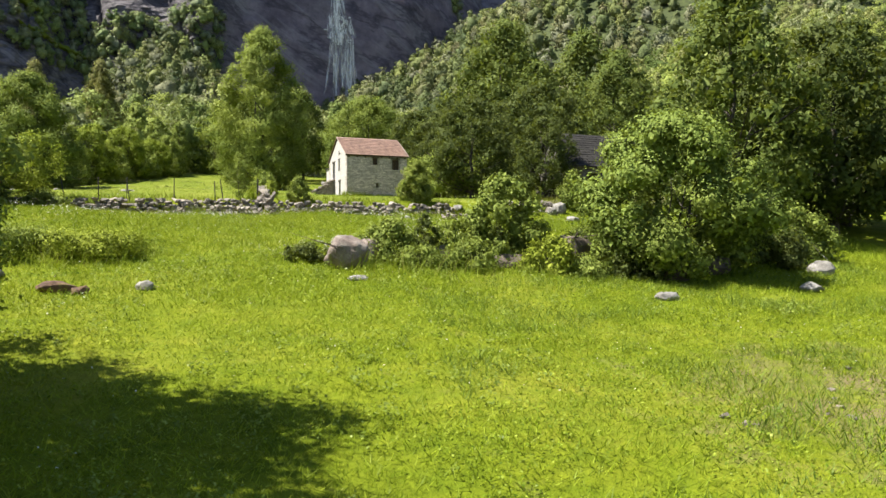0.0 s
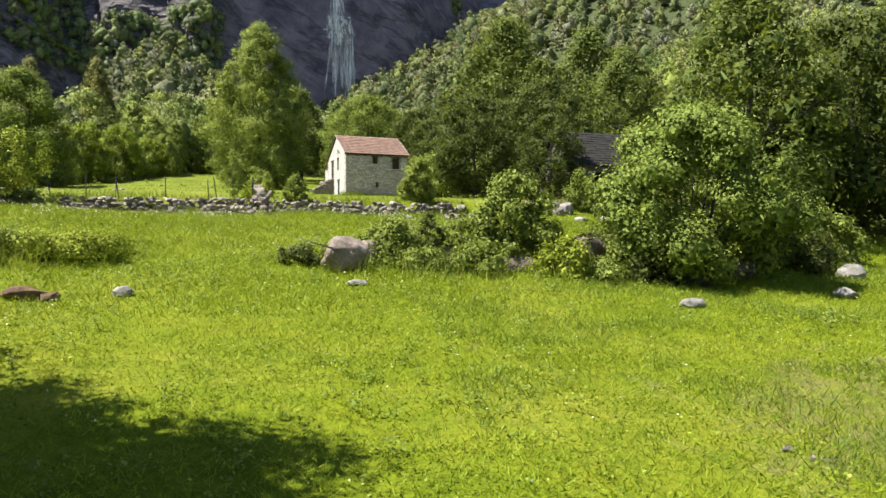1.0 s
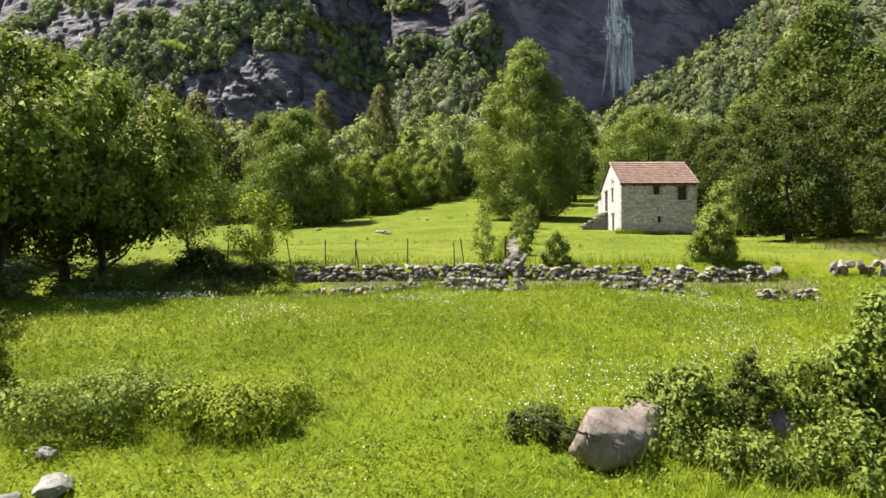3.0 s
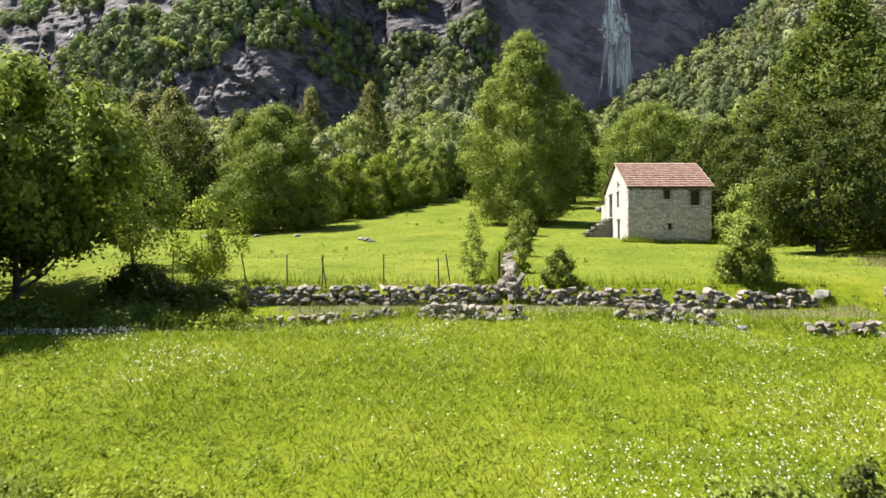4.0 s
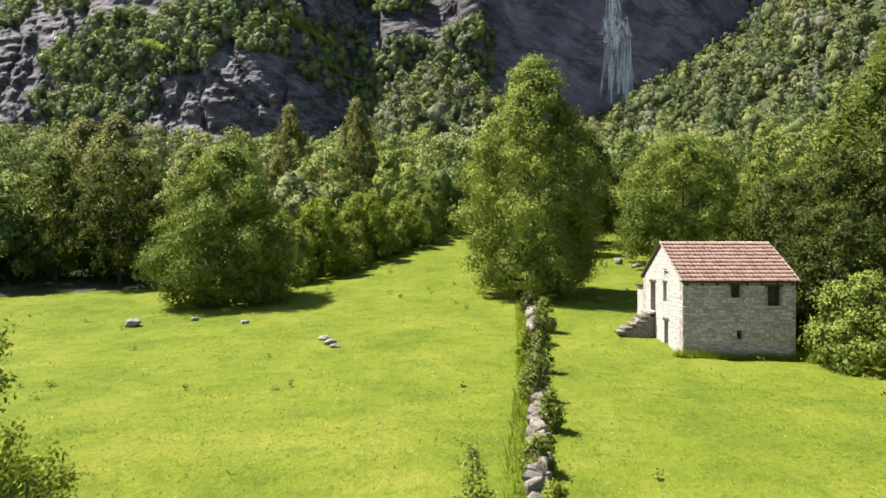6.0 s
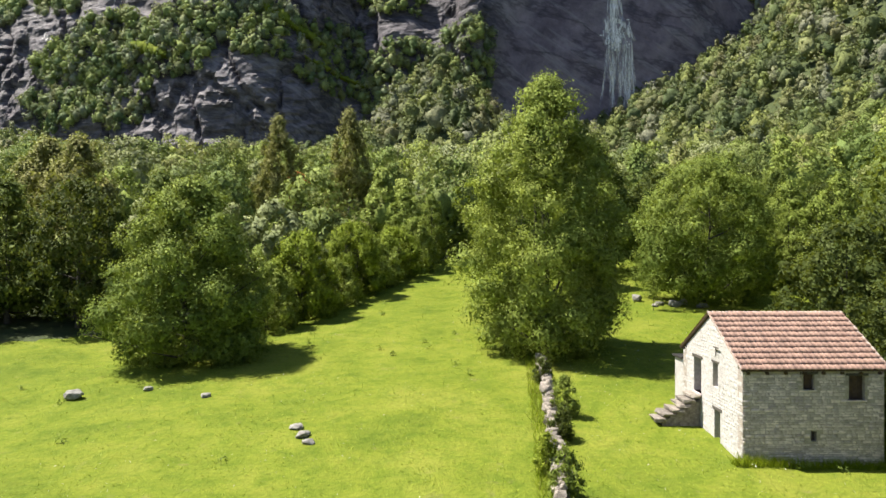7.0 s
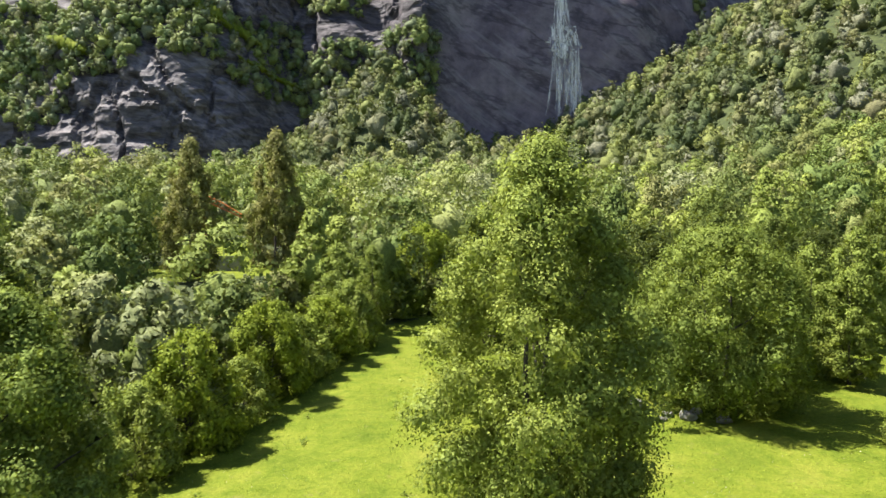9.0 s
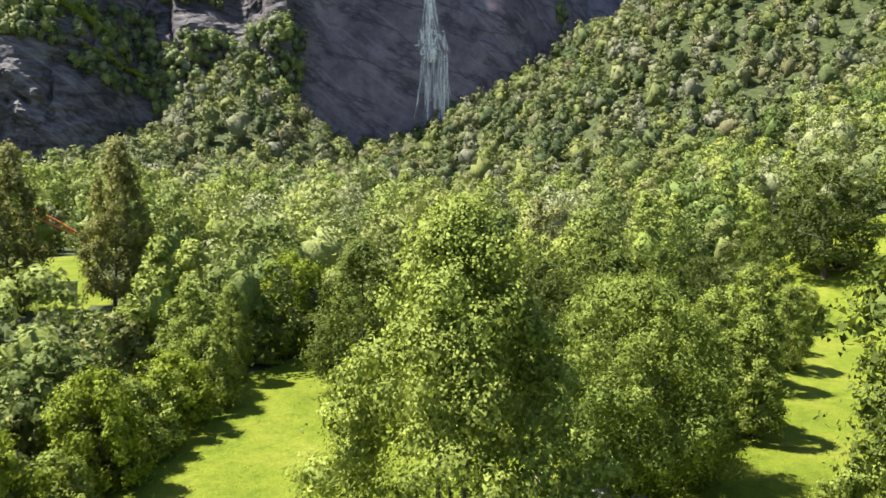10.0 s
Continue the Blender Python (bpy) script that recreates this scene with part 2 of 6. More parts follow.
def canopy_material(name, tones, grain, relief, trans=0.2):
    """Crowns seen from afar: one tone for each tree, mottled by its sprays of leaves."""
    m, nt, b, out = nodes_of(name)
    at = nt.nodes.new("ShaderNodeAttribute")
    at.attribute_name = "tone"
    col = ramp(nt, at.outputs["Fac"], [(k / (len(tones) - 1), c) for k, c in enumerate(tones)])
    fine = noise_tex(nt, grain, 5, 0.7)
    col = mix(nt, 0.9, col, mix(nt, 1.0, col, ramp(nt, fine, [(0.36, (0.55, 0.58, 0.56)), (0.5, (0.96, 0.96, 0.96)), (0.64, (1.4, 1.36, 1.28))]), "MULTIPLY"))
    nt.links.new(col, b.inputs["Base Color"])
    b.inputs["Roughness"].default_value, b.inputs["Specular IOR Level"].default_value = 0.75, 0.2
    bump(nt, b, fine, 0.5, relief)
    t = nt.nodes.new("ShaderNodeBsdfTranslucent")
    nt.links.new(mix(nt, 0.4, col, (0.2, 0.24, 0.04)), t.inputs[0])
    s = nt.nodes.new("ShaderNodeMixShader")
    s.inputs[0].default_value = trans
    nt.links.new(b.outputs[0], s.inputs[1])
    nt.links.new(t.outputs[0], s.inputs[2])
    nt.links.new(s.outputs[0], out.inputs[0])
    return m


# leaf tones of the woods, their blue raised to stand in for haze
TONES = ((0.112, 0.164, 0.0472), (0.165, 0.227, 0.0581), (0.242, 0.247, 0.0912), (0.197, 0.26, 0.0544), (0.275, 0.326, 0.069), (0.283, 0.306, 0.163), (0.138, 0.182, 0.0544), (0.249, 0.306, 0.0726))
M_CANOPY = canopy_material("near_canopy", TONES, 3.2, 0.4)
M_WILLOW = canopy_material("willow_canopy", ((0.123, 0.152, 0.0595), (0.164, 0.193, 0.085), (0.205, 0.23, 0.111)), 2.6, 0.3)
# distant slopes: aerial haze mixed into the leaf colour as extra blue
M_CANOPY_FAR_HAZE = canopy_material("far_canopy_haze", [(r * 0.84, g * 0.79, bl * 1.03 + 0.008) for r, g, bl in TONES], 1.7, 1.4)
# ledge trees: paler and bluer, the haze before the cliff painted into them
M_CANOPY_LEDGE_HAZE = canopy_material("ledge_canopy_haze", [(r * 1.14, g * 1.14, bl * 1.4 + 0.018) for r, g, bl in TONES], 1.7, 1.4)
M_LEAF_MID = leaf_material("leaf_mid_green", (0.0798, 0.105, 0.0347), (0.11, 0.138, 0.0485), (0.154, 0.178, 0.0693), 0.36)
M_LEAF_BRIGHT = leaf_material("leaf_bright_green", (0.174, 0.21, 0.0631), (0.236, 0.275, 0.0893), (0.311, 0.342, 0.131), 0.42)
M_GRASS_PALE = leaf_material("upper_grass_blade", (0.165, 0.215, 0.03), (0.21, 0.262, 0.038), (0.30, 0.335, 0.07), 0.4, 0.5)
M_GRASS = leaf_material("grass_blade", (0.125, 0.172, 0.009), (0.19, 0.238, 0.014), (0.31, 0.345, 0.045), 0.4, 0.5)
M_SEDGE = leaf_material("coarse_grass_blade", (0.085, 0.13, 0.028), (0.13, 0.185, 0.04), (0.20, 0.25, 0.07), 0.35, 0.5)
M_DRYBLADE = leaf_material("dry_grass_blade", (0.108, 0.0987, 0.0269), (0.161, 0.148, 0.0403), (0.224, 0.202, 0.0714), 0.3, 0.6)
M_FLOWER, nt, b, _ = nodes_of("white_petal")
b.inputs["Base Color"].default_value = (0.6, 0.6, 0.54, 1)
b.inputs["Roughness"].default_value = 0.7


# ---- helpers of the scene ----
def part(name, bm, material, parent=None, label=""):
    me = bpy.data.meshes.new(name)
    bm.to_mesh(me)
    bm.free()
    return from_mesh(name, me, material, parent, label)


def from_mesh(name, me, material, parent=None, label=""):
    if material and not me.materials:
        me.materials.append(material)
    ob = new(name, me)
    if parent:
        ob.parent = parent
    return tagged(ob, label) if label else ob


def mesh_of(name, verts, quads=None, tris=None, smooth=False, normals=None):
    """A mesh from arrays of places and of corner numbers."""
    me = bpy.data.meshes.new(name)
    verts = np.asarray(verts, np.float32)
    me.vertices.add(len(verts))
    me.vertices.foreach_set("co", verts.ravel())
    idx, starts, at = [], [], 0
    for f, n in ((quads, 4), (tris, 3)):
        if f is not None and len(f):
            f = np.asarray(f, np.int32)
            idx.append(f.ravel())
            starts.append(at + np.arange(len(f)) * n)
            at += f.size
    me.loops.add(at)
    me.loops.foreach_set("vertex_index", np.concatenate(idx))
    starts = np.concatenate(starts).astype(np.int32)
    me.polygons.add(len(starts))
    me.polygons.foreach_set("loop_start", starts)
    if smooth:
        me.polygons.foreach_set("use_smooth", np.ones(len(starts), bool))
    me.update(calc_edges=True)
    if normals is not None:
        cn = me.attributes.new("custom_normal", 'FLOAT_VECTOR', 'POINT')
        normals = np.asarray(normals, np.float32)
        cn.data.foreach_set("vector", (normals / (np.linalg.norm(normals, axis=1, keepdims=True) + 1e-9)).ravel())
    return me


def box(bm, x0, x1, y0, y1, z0, z1):
    vs = [bm.verts.new(p) for p in ((x0, y0, z0), (x1, y0, z0), (x1, y1, z0), (x0, y1, z0), (x0, y0, z1), (x1, y0, z1), (x1, y1, z1), (x0, y1, z1))]
    for f in ((3, 2, 1, 0), (4, 5, 6, 7), (0, 1, 5, 4), (1, 2, 6, 5), (2, 3, 7, 6), (3, 0, 4, 7)):
        bm.faces.new([vs[i] for i in f])
    return vs


def smoothstep(a, b, v):
    t = np.clip((v - a) / (b - a), 0, 1)
    return t * t * (3 - 2 * t)


def lattice(seed, n=64):
    return np.random.default_rng(seed).random((n, n))


LAT = [lattice(s) for s in range(8)]


def vnoise(x, y, k=0):
    """Smooth value noise, 0 to 1, on arrays."""
    g = LAT[k]
    n = len(g)
    x, y = np.asarray(x, float), np.asarray(y, float)
    xi, yi = np.floor(x).astype(int), np.floor(y).astype(int)
    fx, fy = x - xi, y - yi
    fx, fy = fx * fx * (3 - 2 * fx), fy * fy * (3 - 2 * fy)
    a, b2 = g[xi % n, yi % n], g[(xi + 1) % n, yi % n]
    c, d = g[xi % n, (yi + 1) % n], g[(xi + 1) % n, (yi + 1) % n]
    return (a * (1 - fx) + b2 * fx) * (1 - fy) + (c * (1 - fx) + d * fx) * fy


def fbm(x, y, octaves=4, k=0):
    s, amp, tot = 0.0, 1.0, 0.0
    for o in range(octaves):
        s = s + amp * vnoise(np.asarray(x) * 2 ** o + 7.3 * o, np.asarray(y) * 2 ** o + 3.1 * o, (k + o) % 8)
        tot += amp
        amp *= 0.5
    return s / tot


BARN_RISE = 1.0

# ---- the lie of the land: metres up along the valley, and the terrace step at the field wall ----
ALONG = (-140, -90, -75, -61, -48, -32, -26, -23.6, -23.0, -20, -12, 0, 8, 22, 38, 55, 65, 90, 112, 150, 200, 260, 320, 380, 420)
RISE = (-18, -11.2, -9.2, -7.35, -5.5, -3.05, -2.4, -2.15, -1.35, -1.05, -0.35, 0.35, 1.2, 2.6, 4.4, 6.5, 8, 11.5, 14.2, 19, 26, 35, 46, 58, 66)


WALL_X, WALL_Y = (-26, -16, -10.7, -4, 1), (-21.4, -22.4, -22.9, -24.6, -24.6)


def land(x, y):
    x, y = np.asarray(x, float), np.asarray(y, float)
    bend = np.interp(x, WALL_X, WALL_Y) + 23.3
    y = y - bend * smoothstep(-31, -26, y) * (1 - smoothstep(-20, -14, y))
    edge = smoothstep(1.5, 6, x) + smoothstep(-24, -30, x)
    z = np.interp(y, ALONG, RISE)
    soft = np.interp(y, (-26, -20), (-2.4, -1.05))
    z = np.where((y > -26) & (y < -20), z * (1 - np.clip(edge, 0, 1)) + soft * np.clip(edge, 0, 1), z)
    k = np.clip((y + 18) / 20, 0, 1) * (1 - np.clip((y - 40) / 60, 0, 1))
    z = z + 0.045 * k * np.clip(x + 14, -25, 0)
    z = z + BARN_RISE * smoothstep(6, 26, x) * smoothstep(-40, -22, y) * (1 - smoothstep(0, 30, y))
    z = z + 0.62 * np.maximum(0, x - 66) * smoothstep(170, 350, y)
    z = z + 0.35 * np.maximum(0, x - 75) * smoothstep(20, 110, y) * (1 - smoothstep(170, 350, y))
    z = z + 44 * np.exp(-((x + 8) / 38) ** 2) * smoothstep(265, 402, y)
    z = z - 13 * smoothstep(-62, -105, x) * smoothstep(250, 370, y)
    z = z + 0.15 * np.maximum(0, -130 - x) * smoothstep(0, 150, y)
    z = z + smoothstep(-13, -21, x) * (0.55 * np.exp(-((y + 34.5) / 4.5) ** 2) - 0.55 * np.exp(-((y + 27.5) / 2.6) ** 2))
    far = smoothstep(70, 160, y)
    z = z + far * 9 * (fbm(x / 45, y / 45, 3) - 0.5)
    z = z + (1 - far) * (0.35 * (fbm(x / 7 + 20, y / 7, 3, 2) - 0.5) + 0.10 * (vnoise(x / 1.3, y / 1.3, 3) - 0.5))
    return z


def ground_at(x, y):
    return float(land(x, y))


# ---- ground ----
def spaced(near0, near1, step, far0, far1, grow=1.16, cap=9.0):
    mid = list(np.arange(near0, near1 + 1e-6, step))
    s, v, up = step, mid[-1], []
    while v < far1:
        s = min(s * grow, cap if v < 500 else 60)
        v += s
        up.append(v)
    s, v, down = step, mid[0], []
    while v > far0:
        s = min(s * grow, 60)
        v -= s
        down.append(v)
    return np.array(down[::-1] + mid + up)


def meadow_edge(y):
    """How far to the west the open grass reaches."""
    return np.interp(y, (-60, -46, -34, -28, -22, 0, 14, 22, 30, 36, 42, 66, 74), (-32, -31, -30, -29, -30, -62, -66, -56, -40, -22, -17, -9.5, -2))


def is_meadow(x, y):
    x, y = np.asarray(x, float), np.asarray(y, float)
    west = x > meadow_edge(y) - 1.5 - 24 * smoothstep(-20, -34, y) + 7 * (fbm(x / 9, y / 9, 3, 4) - 0.5)
    east = x < np.interp(y, (-60, -40, -10, 20, 40, 90, 120), (60, 40, 40, 40, 60, 110, 120))
    clearing = (((x + 36) / 10) ** 2 + ((y - 104) / 13) ** 2 < 1) | (np.abs(x + 14.5 + 0.206 * y) < 7) & (y > 96) & (y < 141)
    return clearing | west & east & (y < 72 + np.clip((x - 10) * 0.55, 0, 40)) & (y > -140)


def dry_strip(x, y):
    """The trodden lane between the two field walls, and the dry grass before the barn."""
    wob = 1.6 * (fbm(np.asarray(x) / 3, np.asarray(y) / 3, 3, 2) - 0.5)
    off = y - np.interp(x, WALL_X, WALL_Y) + wob
    lane = (off > -2.2) & (off < -0.5) & (x > -20) & (x < 2.5)
    yard = (x + wob * 2 > 7) & (x < 26) & (y + wob > -25) & (y < -14)
    return lane | yard


gx, gy = spaced(-46, 42, 0.7, -600, 600), spaced(-88, 72, 0.7, -400, 520)
X, Y = np.meshgrid(gx, gy)
Z = land(X, Y)
nx, ny = len(gx), len(gy)
grid = np.arange(nx * ny).reshape(ny, nx)
quads = np.stack([grid[:-1, :-1], grid[:-1, 1:], grid[1:, 1:], grid[1:, :-1]], -1).reshape(-1, 4)
me = mesh_of("ground", np.stack([X, Y, Z], -1).reshape(-1, 3), quads, smooth=True)
me.materials.append(M_GROUND)
me.materials.append(M_SOIL)
me.materials.append(M_DRY)
me.materials.append(M_GROUND_UPPER)
cx, cy = (X[:-1, :-1] + X[1:, 1:]) / 2, (Y[:-1, :-1] + Y[1:, 1:]) / 2
me.polygons.foreach_set("material_index", np.where(is_meadow(cx, cy), np.where(dry_strip(cx, cy), 2, np.where(cy > -22.5, 3, 0)), 1).astype(np.int32).ravel())
ground = tagged(from_mesh("ground", me, None), "sloping green hay meadow rising towards wooded mountain slopes", "ground", kind="structure")


# ---- the mountain wall ----
def cliff_y(x, z):
    """Where the rock face stands, at each place along it and each height."""
    base = 402 + 26 * np.sin(np.minimum(x, 68) / 70 + 0.6) + 0.10 * np.maximum(0, -x - 60) + 0.45 * np.maximum(0, x - 150)
    steep = smoothstep(-10, 20, x) * (1 - smoothstep(220, 260, x))
    crag = np.exp(-((x + 125) / 60) ** 2) * (1 - smoothstep(96, 150, z + 46 * (fbm(x / 22, z / 30, 3, 2) - 0.5)))
    steep = np.maximum(steep, 0.4 * crag)
    lean = steep * np.interp(z, (30, 75, 130, 165, 420), (-3, 0, 2, 5, 60)) + (1 - steep) * np.interp(z, (30, 60, 95, 125, 160, 420), (-11, 0, 12, 23, 38, 190))
    gully = -9 * np.exp(-((x + 118) / 42) ** 2) + 20 * np.exp(-((x + 58) / 16) ** 2) - 10 * np.exp(-((x - 8) / 22) ** 2)
    slab = smoothstep(10, 30, x) * (1 - smoothstep(220, 260, x))
    rough = (1 - 0.93 * slab)
    t = z + 0.35 * x
    big = 13 * (fbm(x / 40, z / 34, 4, 1) - 0.5)
    ledge = 6.0 * (fbm(x / 60, t / 9, 3, 4) - 0.5)
    fine = 5.0 * (fbm(x / 11, (z - 0.1 * x) / 3.5, 4, 5) - 0.5) + 3.0 * np.abs(fbm(x / 9, z / 26, 3, 7) - 0.5)
    crack = 6.0 * np.maximum(0, 0.06 - np.abs(fbm(x / 22 + z / 90, z / 70, 4, 3) - 0.5)) / 0.06
    return crack * rough + base + lean + gully + rough * (1 - 0.65 * crag) * big + (rough - 0.2) * ledge + fine * (0.1 + 0.9 * rough) + 1.5 * (1 - rough) * (fbm((x - 0.9 * z) / 30, (z + 0.4 * x) / 60, 4, 2) - 0.5)


cxs = np.concatenate([np.linspace(-620, -300, 70, endpoint=False), np.linspace(-300, 230, 300, endpoint=False), np.linspace(230, 620, 80)])
czs = np.concatenate([np.linspace(25, 175, 100, endpoint=False), np.linspace(175, 420, 40)])
CX, CZ = np.meshgrid(cxs, czs)
CY = cliff_y(CX, CZ)
grid = np.arange(CX.size).reshape(CX.shape)
quads = np.stack([grid[:-1, :-1], grid[:-1, 1:], grid[1:, 1:], grid[1:, :-1]], -1).reshape(-1, 4)
me = mesh_of("cliff", np.stack([CX, CY, CZ], -1).reshape(-1, 3), quads)
me.polygons.foreach_set("use_smooth", (CX[:-1, :-1] > 22).ravel())
tagged(from_mesh("backdrop_cliff", me, M_CLIFF), "dark grey streaked granite cliff above the wooded valley", "cliff", kind="structure")


def grass_ledge(x0, z0, x1, z1, width, seed):
    rng = np.random.default_rng(seed)
    n = 40
    v, q = [], []
    for i in range(n + 1):
        f = i / n
        x, z = x0 + (x1 - x0) * f, z0 + (z1 - z0) * f + rng.normal(0, 0.5)
        w = width * (0.35 + 0.9 * math.sin(math.pi * min(1, f * 0.85 + 0.1))) * rng.uniform(0.75, 1.2)
        for k in range(5):
            up = z + w * (k / 4 - 0.4)
            v.append((x + rng.normal(0, 0.4), float(cliff_y(x, up)) - 4.6 + 1.6 * (k / 4) * (1 if 0 < k < 4 else 0) + (5.5 if k in (0, 4) else 0) - rng.uniform(0, 0.7), up))
    for i in range(n):
        for k in range(4):
            a = i * 5 + k
            q.append((a, a + 5, a + 6, a + 1))
    tagged(from_mesh("grass_ledge", mesh_of("grass_ledge", v, q, smooth=True), M_GROUND_UPPER), "bright grass slope on a ledge of the cliff", "ledge", kind="structure")


grass_ledge(-108, 150, -74, 131, 8, 1)
grass_ledge(-84, 120, -50, 108, 4, 2)
grass_ledge(-184, 128, -160, 118, 8, 3)


def fall_strand(name, x, w, z0, z1, seed, parent, body=0.8, drift=0.03):
    rng = np.random.default_rng(seed)
    n = 40
    zz = np.linspace(z0, z1, n)
    xx = x + np.cumsum(rng.normal(0, drift, n)) + (z1 - zz) * rng.normal(0, 2.0 * drift)
    ww = w * (0.6 + 0.8 * rng.random(n))
    v, q = [], []
    for i in range(n):
        for s in (-1, 0, 1):
            px = xx[i] + s * ww[i] / 2
            v.append((px, float(cliff_y(px, zz[i])) - 1.2 - (0.3 if s == 0 else 0), zz[i]))
    for i in range(n - 1):
        for s in (0, 1):
            a = i * 3 + s
            q.append((a, a + 1, a + 4, a + 3))
    me = mesh_of(name, v, q, smooth=True)
    ends = np.clip(np.minimum(np.arange(n), n - 1 - np.arange(n)) / (n * 0.22), 0, 1)
    me.attributes.new("thick", 'FLOAT', 'POINT').data.foreach_set("value", np.outer(ends, (0.0, body, 0.0)).ravel().astype(np.float32))
    return from_mesh(name, me, M_WATER, parent)


waterfall = tagged(new("waterfall"), "thin white waterfall in several strands down a dark cliff", "waterfall")
waterfall.location = (0, 0, 0)
FALL_X = 104.5
rw = random.Random(8)
# narrow at the lip, broken wide over the ledges, then thin veils that fade
for n_s, mid_x, wide, w0, w1, low, high, long0, long1, body in ((10, -3.6, 0.9, 1.5, 3.0, 146, 152, 22, 50, 0.7), (8, -3.4, 1.0, 0.5, 1.0, 142, 150, 14, 40, 1.0),
                                                              (26, -2.6, 3.0, 2.0, 4.4, 128, 142, 8, 16, 0.7), (22, -2.4, 3.4, 0.6, 1.4, 130, 146, 4, 12, 1.0),
                                                              (8, -6.4, 0.8, 1.2, 2.2, 84, 104, 32, 46, 0.5), (8, -6.4, 0.7, 0.4, 0.8, 92, 112, 22, 34, 0.8),
                                                              (14, 3.2, 1.9, 1.2, 2.6, 84, 106, 30, 46, 0.5), (12, 3.4, 1.8, 0.4, 0.8, 94, 114, 20, 34, 0.8), (14, -1.0, 3.0, 0.8, 1.8, 96, 118, 16, 30, 0.45)):
    for i in range(n_s):
        z0 = rw.uniform(low, high)
        fall_strand("water_strand", FALL_X + rw.gauss(mid_x, wide), rw.uniform(w0, w1), z0, z0 + rw.uniform(long0, long1), rw.randrange(9999), waterfall, body, 0.16 if 120 < low < 135 else 0.035)
for i in range(26):
    z1 = rw.uniform(132, 153)
    fall_strand("water_ledge", FALL_X + rw.gauss(-3, 3.6), rw.uniform(2.5, 6), z1 - rw.uniform(1.0, 2.0), z1, 300 + i, waterfall, 0.9)


cascade = tagged(new("small_waterfall"), "small white cascade over pale ledges of rock", "waterfall")
for i in range(16):
    x0 = -252 + i * 1.5 + rw.uniform(-1, 1)
    z1 = 146 - i * 1.3 + rw.uniform(-2, 2)
    fall_strand("water_strand", x0, rw.uniform(0.7, 1.8), z1 - rw.uniform(3, 9), z1, 120 + i, cascade)


# ---- trees ----
def leaves(rng, pos, nrm, size, spread=0.9, tri=False):
    """Folded leaf blades at the places given, turned more or less towards the directions given. Returns places and corners."""
    n = len(pos)
    d = nrm + rng.normal(0, spread, (n, 3))
    d /= np.linalg.norm(d, axis=1, keepdims=True) + 1e-9
    a = np.cross(d, rng.normal(0, 1, (n, 3)))
    a /= np.linalg.norm(a, axis=1, keepdims=True) + 1e-9
    b2 = np.cross(d, a)
    s = (size * rng.uniform(0.6, 1.35, n))[:, None]
    if tri:
        v = np.stack([pos - a * s * 0.55, pos + a * s * 0.3 - b2 * s * 0.45, pos + a * s * 0.3 + b2 * s * 0.45], 1)
        return v.reshape(-1, 3), np.arange(3 * n).reshape(-1, 3)
    v = np.stack([pos - a * s * 0.5, pos - b2 * s * 0.3 + d * s * 0.10, pos + a * s * 0.5, pos + b2 * s * 0.3 + d * s * 0.10], 1)
    return v.reshape(-1, 3), np.arange(4 * n).reshape(-1, 4)


def unit_ball(cuts):
    bm = bmesh.new()
    bmesh.ops.create_icosphere(bm, subdivisions=cuts, radius=1.0)
    v, t = np.array([p.co[:] for p in bm.verts]), np.array([[p.index for p in f.verts] for f in bm.faces])
    bm.free()
    return v, t


BALLS = {c: unit_ball(c) for c in (2, 3)}


def lobed(rng, n, cuts, lobes, width, low=0.6, rough=0.04):
    """Knobbly leaf masses about one metre in radius: n of them, each with its own lobes. Returns places (n, m, 3) and corners."""
    v, t = BALLS[cuts]
    d = rng.normal(0, 1, (n, lobes, 3)) + np.array((0, 0, 0.25))
    d /= np.linalg.norm(d, axis=2, keepdims=True)
    amp = rng.uniform(0.55, 1.0, (n, lobes, 1))
    swell = (amp * np.exp((d @ v.T - 1) / width)).max(1)
    r = low + (1.05 - low) * swell + rng.normal(0, rough, swell.shape)
    return v[None] * r[..., None], t


def mesh_normals(v, t):
    """Outward directions at the corners of many like meshes, v (n, m, 3)."""
    f = np.cross(v[:, t[:, 1]] - v[:, t[:, 0]], v[:, t[:, 2]] - v[:, t[:, 0]])
    nv = np.zeros_like(v)
    for k in range(3):
        np.add.at(nv, (slice(None), t[:, k]), f)
    return nv / (np.linalg.norm(nv, axis=2, keepdims=True) + 1e-9)


def flat_faces(t, n, m):
    return (t[None] + (np.arange(n) * m)[:, None, None]).reshape(-1, 3)


def tube(pts, radii, sides=6):
    pts = np.asarray(pts, float)
    v, q = [], []
    for i, (p, r) in enumerate(zip(pts, radii)):
        t = pts[min(i + 1, len(pts) - 1)] - pts[max(i - 1, 0)]
        t /= np.linalg.norm(t) + 1e-9
        u = np.cross(t, (0.3, 1, 0.1))
        u /= np.linalg.norm(u) + 1e-9
        w = np.cross(t, u)
        for s in range(sides):
            a = 2 * math.pi * s / sides
            v.append(p + r * (math.cos(a) * u + math.sin(a) * w))
    for i in range(len(pts) - 1):
        for s in range(sides):
            q.append((i * sides + s, i * sides + (s + 1) % sides, (i + 1) * sides + (s + 1) % sides, (i + 1) * sides + s))
    return v, q


def joined(name, pieces, smooth=False):
    vs, qs, at = [], [], 0
    for v, q in pieces:
        vs.append(np.asarray(v, np.float32).reshape(-1, 3))
        qs.append(np.asarray(q, np.int32) + at)
        at += len(vs[-1])
    return mesh_of(name, np.concatenate(vs), np.concatenate(qs), smooth=smooth)


